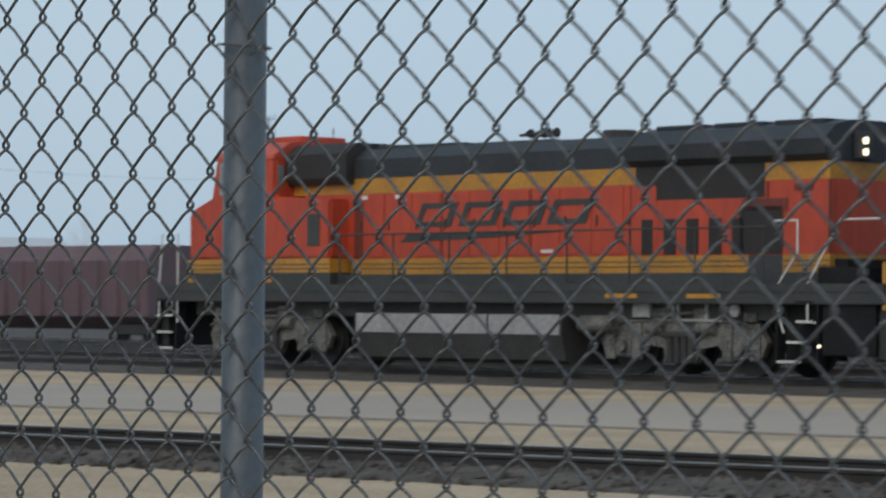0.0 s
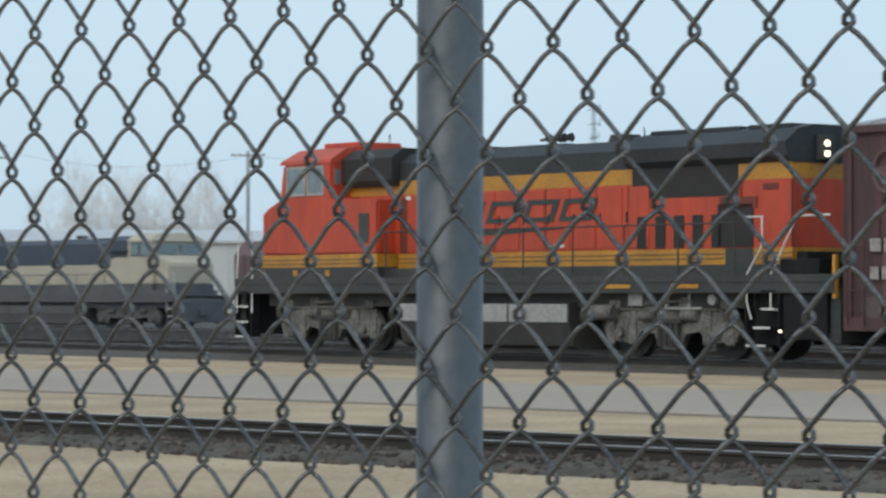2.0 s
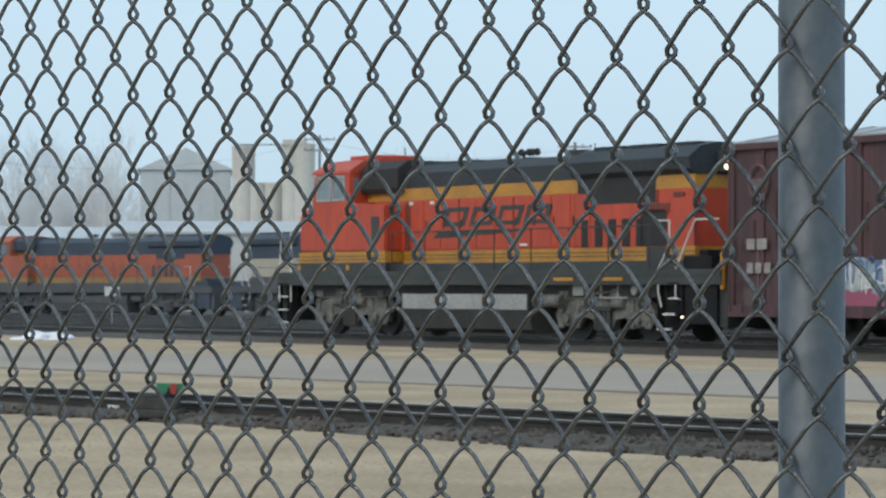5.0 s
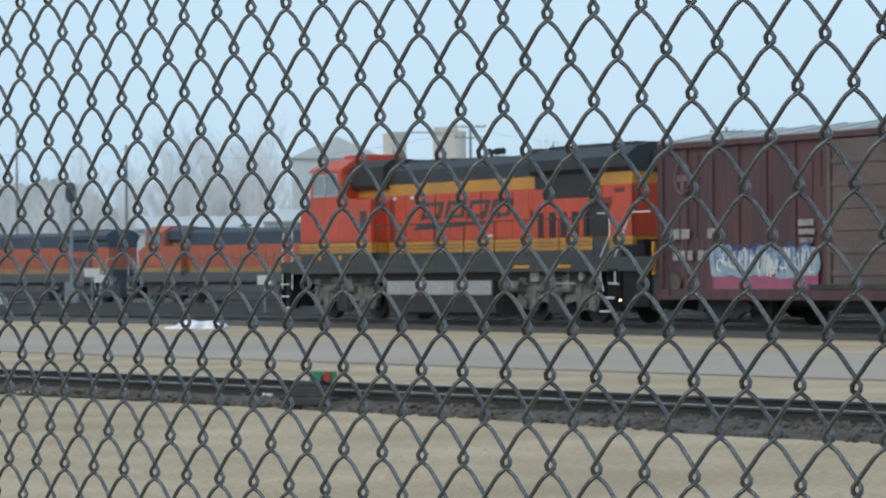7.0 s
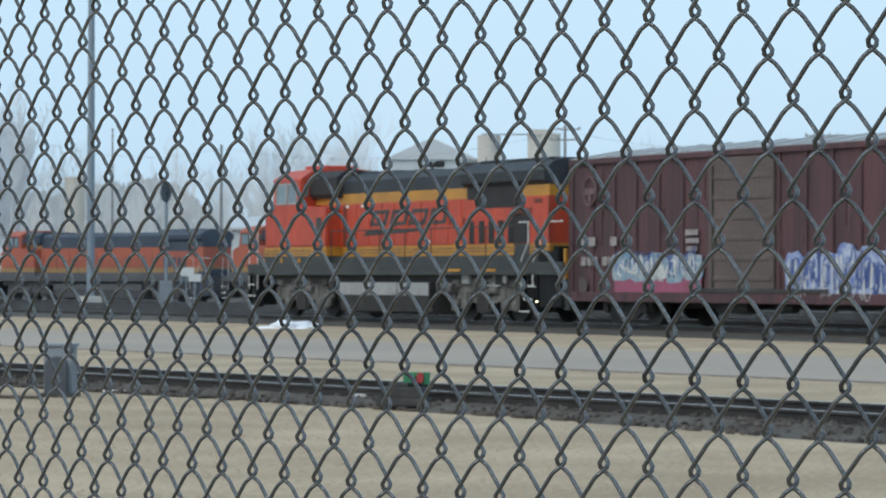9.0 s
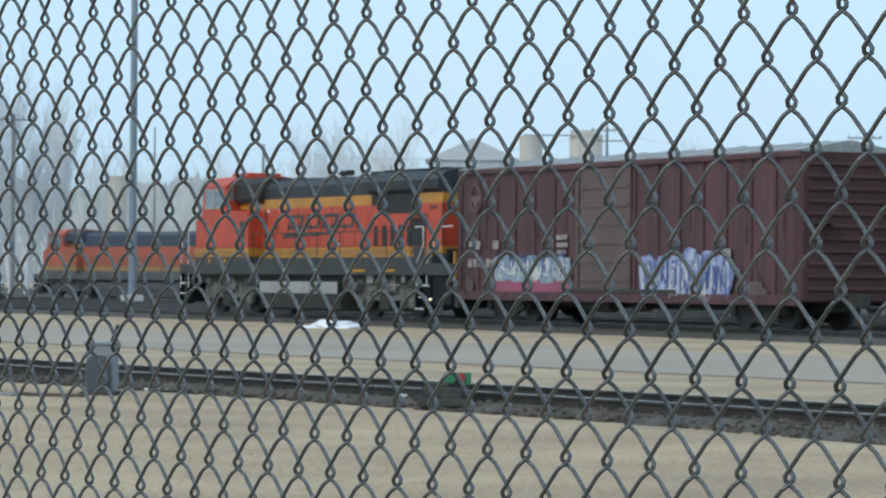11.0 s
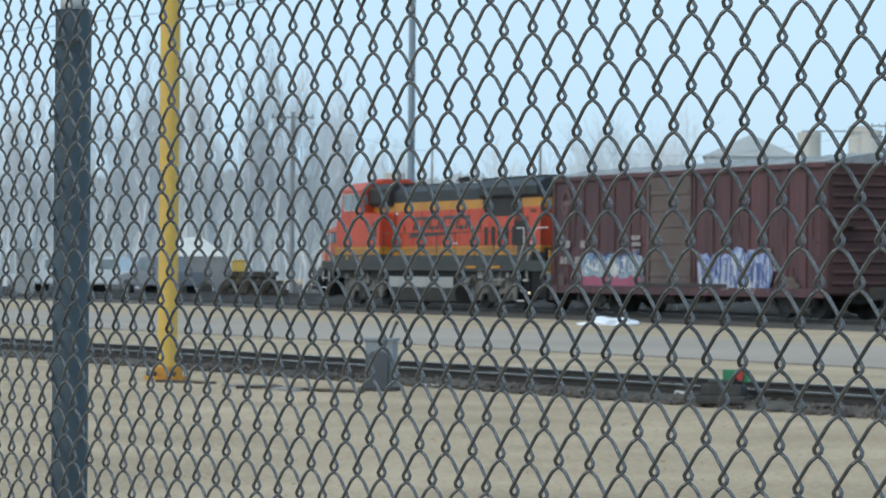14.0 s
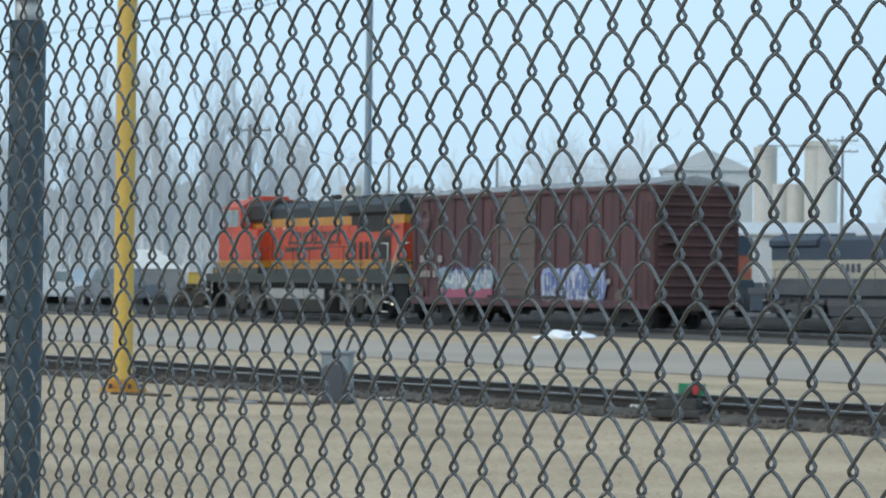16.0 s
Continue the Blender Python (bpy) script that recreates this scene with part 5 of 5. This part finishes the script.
# ---- vehicles at the far edge of the gravel ----
def pickup(x, y, turn, paint, label):
    root = tagged(new("pickup_truck"), label, "pickup truck", "parked vehicles")
    root.matrix_basis = pose(x, y, 0.02, 0, 0, turn) @ Matrix.Diagonal((1.12, 1.12, 1.25, 1))
    bm = bmesh.new()
    prism(bm, [(-2.7, 0.5), (-2.75, 0.95), (-1.2, 1.10), (-0.5, 1.78), (0.9, 1.80), (1.05, 1.12), (2.75, 1.12), (2.75, 0.5)], "y", -0.95, 0.95)
    bmesh.ops.bevel(bm, geom=bm.edges[:], offset=0.06, segments=2, affect="EDGES")
    body = part("body", bm, paint, root)
    part("window", boxes((-0.42, -0.965, 1.2, 0.85, 0.965, 1.68), bevel=0.03), GLASS, body)
    part("bumper", boxes((-2.85, -0.9, 0.45, -2.65, 0.9, 0.68), bevel=0.03), GALV_ROOF, root)
    for wx in (-1.75, 1.75):
        for s in (-1, 1):
            tyre = part("wheel", rods(((wx, s * 0.72, 0.38), (wx, s * 0.98, 0.38), 0.38), seg=20), RUBBER, root)
            part("rim", rods(((wx, s * 0.97, 0.38), (wx, s * 0.995, 0.38), 0.2), seg=14), GALV_ROOF, tyre)
    return root


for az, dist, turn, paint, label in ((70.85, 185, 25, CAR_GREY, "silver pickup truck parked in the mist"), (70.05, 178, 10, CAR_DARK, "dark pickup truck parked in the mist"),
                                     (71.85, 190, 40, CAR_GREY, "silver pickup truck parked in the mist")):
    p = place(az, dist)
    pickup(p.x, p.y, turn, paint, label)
trailer = tagged(new("work_trailer"), "grey work trailer with a sloping white roof", "trailer", "parked vehicles")
p = place(69.39, 192)
trailer.matrix_basis = pose(p.x, p.y, 0.02, 0, 0, 68)
part("body", boxes((-1.9, -1.2, 0.6, 1.9, 1.2, 2.35), bevel=0.05), POLE_WOOD, trailer)
bm = bmesh.new()
prism(bm, [(-2.0, 2.35), (-1.2, 3.5), (0.2, 3.55), (2.0, 2.35)], "y", -1.25, 1.25)
for v in bm.verts:
    if v.co.z > 3.0:
        v.co.y *= 0.15
part("roof", bm, WHITE, trailer)
for x in (-0.6, 0.6):
    part("wheel", rods(((x, -1.2, 0.4), (x, -0.95, 0.4), 0.4), seg=18), RUBBER, trailer)
for az, dist, w, z1, mat, text in ((72.5, 178, 0.5, 2.6, TANK_GREY, "tall pale utility box beside the vehicles"), (68.63, 184, 0.4, 2.1, YELLOW_POST, "yellow utility box behind a pile of ties")):
    ub = tagged(new("utility_box"), text, "utility box")
    ub.matrix_basis = Matrix.Translation(place(az, dist)) @ pose(0, 0, 0, 0, 0, az)
    part("case", boxes((-w, -w, 0.0, w, w, z1), bevel=0.05), mat, ub)
    part("lid", boxes((-w - 0.04, -w - 0.04, z1, w + 0.04, w + 0.04, z1 + 0.06), bevel=0.02), mat, ub)
rng = random.Random(5)
pile = tagged(new("tie_pile"), "heap of dark old railway ties by the vehicles", "tie pile")
pile.matrix_basis = Matrix.Translation(place(68.4, 176)) @ pose(0, 0, 0, 0, 0, 66)
for row in range(6):
    for k in range(7 - row // 2):
        x = (k - 3 + row * 0.25) * 0.56
        part("tie", boxes((x - 0.25, -1.25 + rng.uniform(-0.2, 0.2), row * 0.25, x + 0.25, 1.25 + rng.uniform(-0.2, 0.2), row * 0.25 + 0.235), bevel=0.02), TIE_WOOD, pile)


# ---- bare winter trees ----
def tree_mesh(seed, height, spread, upright, deepest=4):
    """A bare tree: a tapered trunk, limbs and many thin twigs; returns trunk and crown meshes."""
    rng = random.Random(seed)
    shells = {"trunk": ([], []), "crown": ([], [])}

    def stick(which, p, q, r0, r1, seg):
        verts, faces = shells[which]
        d = (q - p).normalized()
        u = d.orthogonal().normalized()
        w = d.cross(u)
        n = len(verts)
        for c, r in ((p, r0), (q, r1)):
            verts.extend(c + r * (math.cos(6.2832 * j / seg) * u + math.sin(6.2832 * j / seg) * w) for j in range(seg))
        faces.extend((n + j, n + (j + 1) % seg, n + seg + (j + 1) % seg, n + seg + j) for j in range(seg))

    def limb(which, p, d, length, r, level):
        steps = 3
        for k in range(steps):
            d2 = (d + Vector((rng.uniform(-1, 1), rng.uniform(-1, 1), rng.uniform(-0.3, 0.6))) * 0.16).normalized()
            q = p + d2 * (length / steps)
            r2 = r * 0.8
            stick(which, p, q, r, r2, 6 if level < 2 else 3)
            if level < deepest:
                for _ in range(2):
                    side = Vector((rng.uniform(-1, 1), rng.uniform(-1, 1), rng.uniform(0.05, 0.8) + upright)).normalized()
                    limb("crown", q, (d2 * 0.45 + side * spread).normalized(), length * rng.uniform(0.42, 0.62), max(r2 * 0.55, 0.012), level + 1)
            p, d, r = q, d2, r2

    limb("trunk", Vector((0, 0, -0.1)), Vector((0, 0, 1)), height * 0.62, height * 0.016, 0)
    made = []
    for which, (verts, faces) in shells.items():
        me = bpy.data.meshes.new(which)
        me.from_pydata(verts, [], faces)
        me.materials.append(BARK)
        made.append(me)
    return made


KINDS = [tree_mesh(s, 1.0 * h, sp, up) for s, h, sp, up in ((1, 14, 0.8, 0.5), (2, 15, 0.7, 0.8), (3, 12, 1.0, 0.2), (4, 16, 0.6, 1.0))]


def tree(kind, az, dist, scale, turn, label="bare grey winter tree in the mist"):
    root = tagged(new("tree"), label, "tree", "bare winter trees")
    root.matrix_basis = Matrix.Translation(place(az, dist)) @ pose(0, 0, 0, 0, 0, turn) @ Matrix.Diagonal((scale, scale, scale, 1))
    shared("trunk", KINDS[kind][0], root, Matrix())
    shared("crown", KINDS[kind][1], root, Matrix())


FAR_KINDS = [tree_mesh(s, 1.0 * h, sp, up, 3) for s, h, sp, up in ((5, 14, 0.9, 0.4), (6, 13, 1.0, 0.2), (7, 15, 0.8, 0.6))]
rng = random.Random(21)
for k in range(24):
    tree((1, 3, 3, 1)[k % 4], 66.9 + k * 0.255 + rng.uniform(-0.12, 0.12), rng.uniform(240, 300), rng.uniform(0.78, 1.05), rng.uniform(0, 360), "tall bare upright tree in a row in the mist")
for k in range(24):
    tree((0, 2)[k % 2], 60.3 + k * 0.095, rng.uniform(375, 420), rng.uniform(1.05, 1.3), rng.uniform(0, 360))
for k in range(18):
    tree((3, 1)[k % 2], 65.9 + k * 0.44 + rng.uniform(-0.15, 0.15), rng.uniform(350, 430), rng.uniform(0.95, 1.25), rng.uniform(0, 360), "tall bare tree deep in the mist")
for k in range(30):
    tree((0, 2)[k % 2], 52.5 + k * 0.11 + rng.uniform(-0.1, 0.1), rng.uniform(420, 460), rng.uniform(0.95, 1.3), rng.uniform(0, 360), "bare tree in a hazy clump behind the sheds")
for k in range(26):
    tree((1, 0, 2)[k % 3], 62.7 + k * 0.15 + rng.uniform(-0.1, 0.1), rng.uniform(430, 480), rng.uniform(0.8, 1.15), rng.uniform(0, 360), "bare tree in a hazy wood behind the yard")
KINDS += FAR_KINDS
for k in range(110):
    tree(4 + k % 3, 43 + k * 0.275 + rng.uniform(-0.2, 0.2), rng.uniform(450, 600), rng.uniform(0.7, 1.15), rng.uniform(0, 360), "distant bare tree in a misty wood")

# the wood's far edge; its mist is only the pale painted colour
verts, faces = [], []
n = 2400
for k in range(n + 1):
    p = place(36 + 46 * k / n, 820)
    az = 36 + 46 * k / n
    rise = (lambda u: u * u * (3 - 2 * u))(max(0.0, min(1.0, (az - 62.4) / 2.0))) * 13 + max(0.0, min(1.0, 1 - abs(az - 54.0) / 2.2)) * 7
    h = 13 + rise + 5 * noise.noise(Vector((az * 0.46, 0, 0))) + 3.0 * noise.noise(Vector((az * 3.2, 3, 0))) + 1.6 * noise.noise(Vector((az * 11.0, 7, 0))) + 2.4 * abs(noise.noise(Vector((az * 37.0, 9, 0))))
    verts += [(p.x, p.y, -1), (p.x, p.y, h)]
faces = [(2 * k, 2 * k + 2, 2 * k + 3, 2 * k + 1) for k in range(n)]
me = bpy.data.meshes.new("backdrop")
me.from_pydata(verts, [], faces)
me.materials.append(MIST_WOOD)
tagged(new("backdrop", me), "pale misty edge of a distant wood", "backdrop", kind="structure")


# ---- what moves ----
TRAIN = [(0.0, -48.5), (1.5, -55.55), (2.5, -60.25), (4.0, -67.25), (5.0, -71.85), (8.0, -85.4), (11.0, -98.75), (13.5, -109.5), (16.0, -119.4)]


def nose_at(t):
    ts, xs = [r[0] for r in TRAIN], [r[1] for r in TRAIN]
    slopes = [(xs[1] - xs[0]) / (ts[1] - ts[0])] + [(xs[k + 1] - xs[k - 1]) / (ts[k + 1] - ts[k - 1]) for k in range(1, len(ts) - 1)] + [(xs[-1] - xs[-2]) / (ts[-1] - ts[-2])]
    k = max(i for i in range(len(ts) - 1) if ts[i] <= t)
    h = ts[k + 1] - ts[k]
    u = (t - ts[k]) / h
    return ((2 * u ** 3 - 3 * u ** 2 + 1) * xs[k] + (u ** 3 - 2 * u ** 2 + u) * h * slopes[k]
            + (3 * u ** 2 - 2 * u ** 3) * xs[k + 1] + (u ** 3 - u ** 2) * h * slopes[k + 1])


def motions():
    times = [k * 0.5 for k in range(33)]
    def on_track(x, length):
        return pose(x, bend(x), 0.22, 0, 0, math.degrees(math.atan2(bend(x + length) - bend(x), length)))

    walk(train_loco, [(t, on_track(nose_at(t), 19.3)) for t in times])
    walk(train_car, [(t, on_track(nose_at(t) + 19.68, 18.1)) for t in times])
    fine = [k * 0.1 for k in range(161)]
    for wheels, r in ((loco_wheels, 0.51), (car_wheels, 0.43)):
        for w in wheels:
            x = w.matrix_basis.translation.x
            walk(w, [(t, pose(x, 0, r, 0, math.degrees((nose_at(t) - nose_at(0)) / r), 0)) for t in fine])


motions()
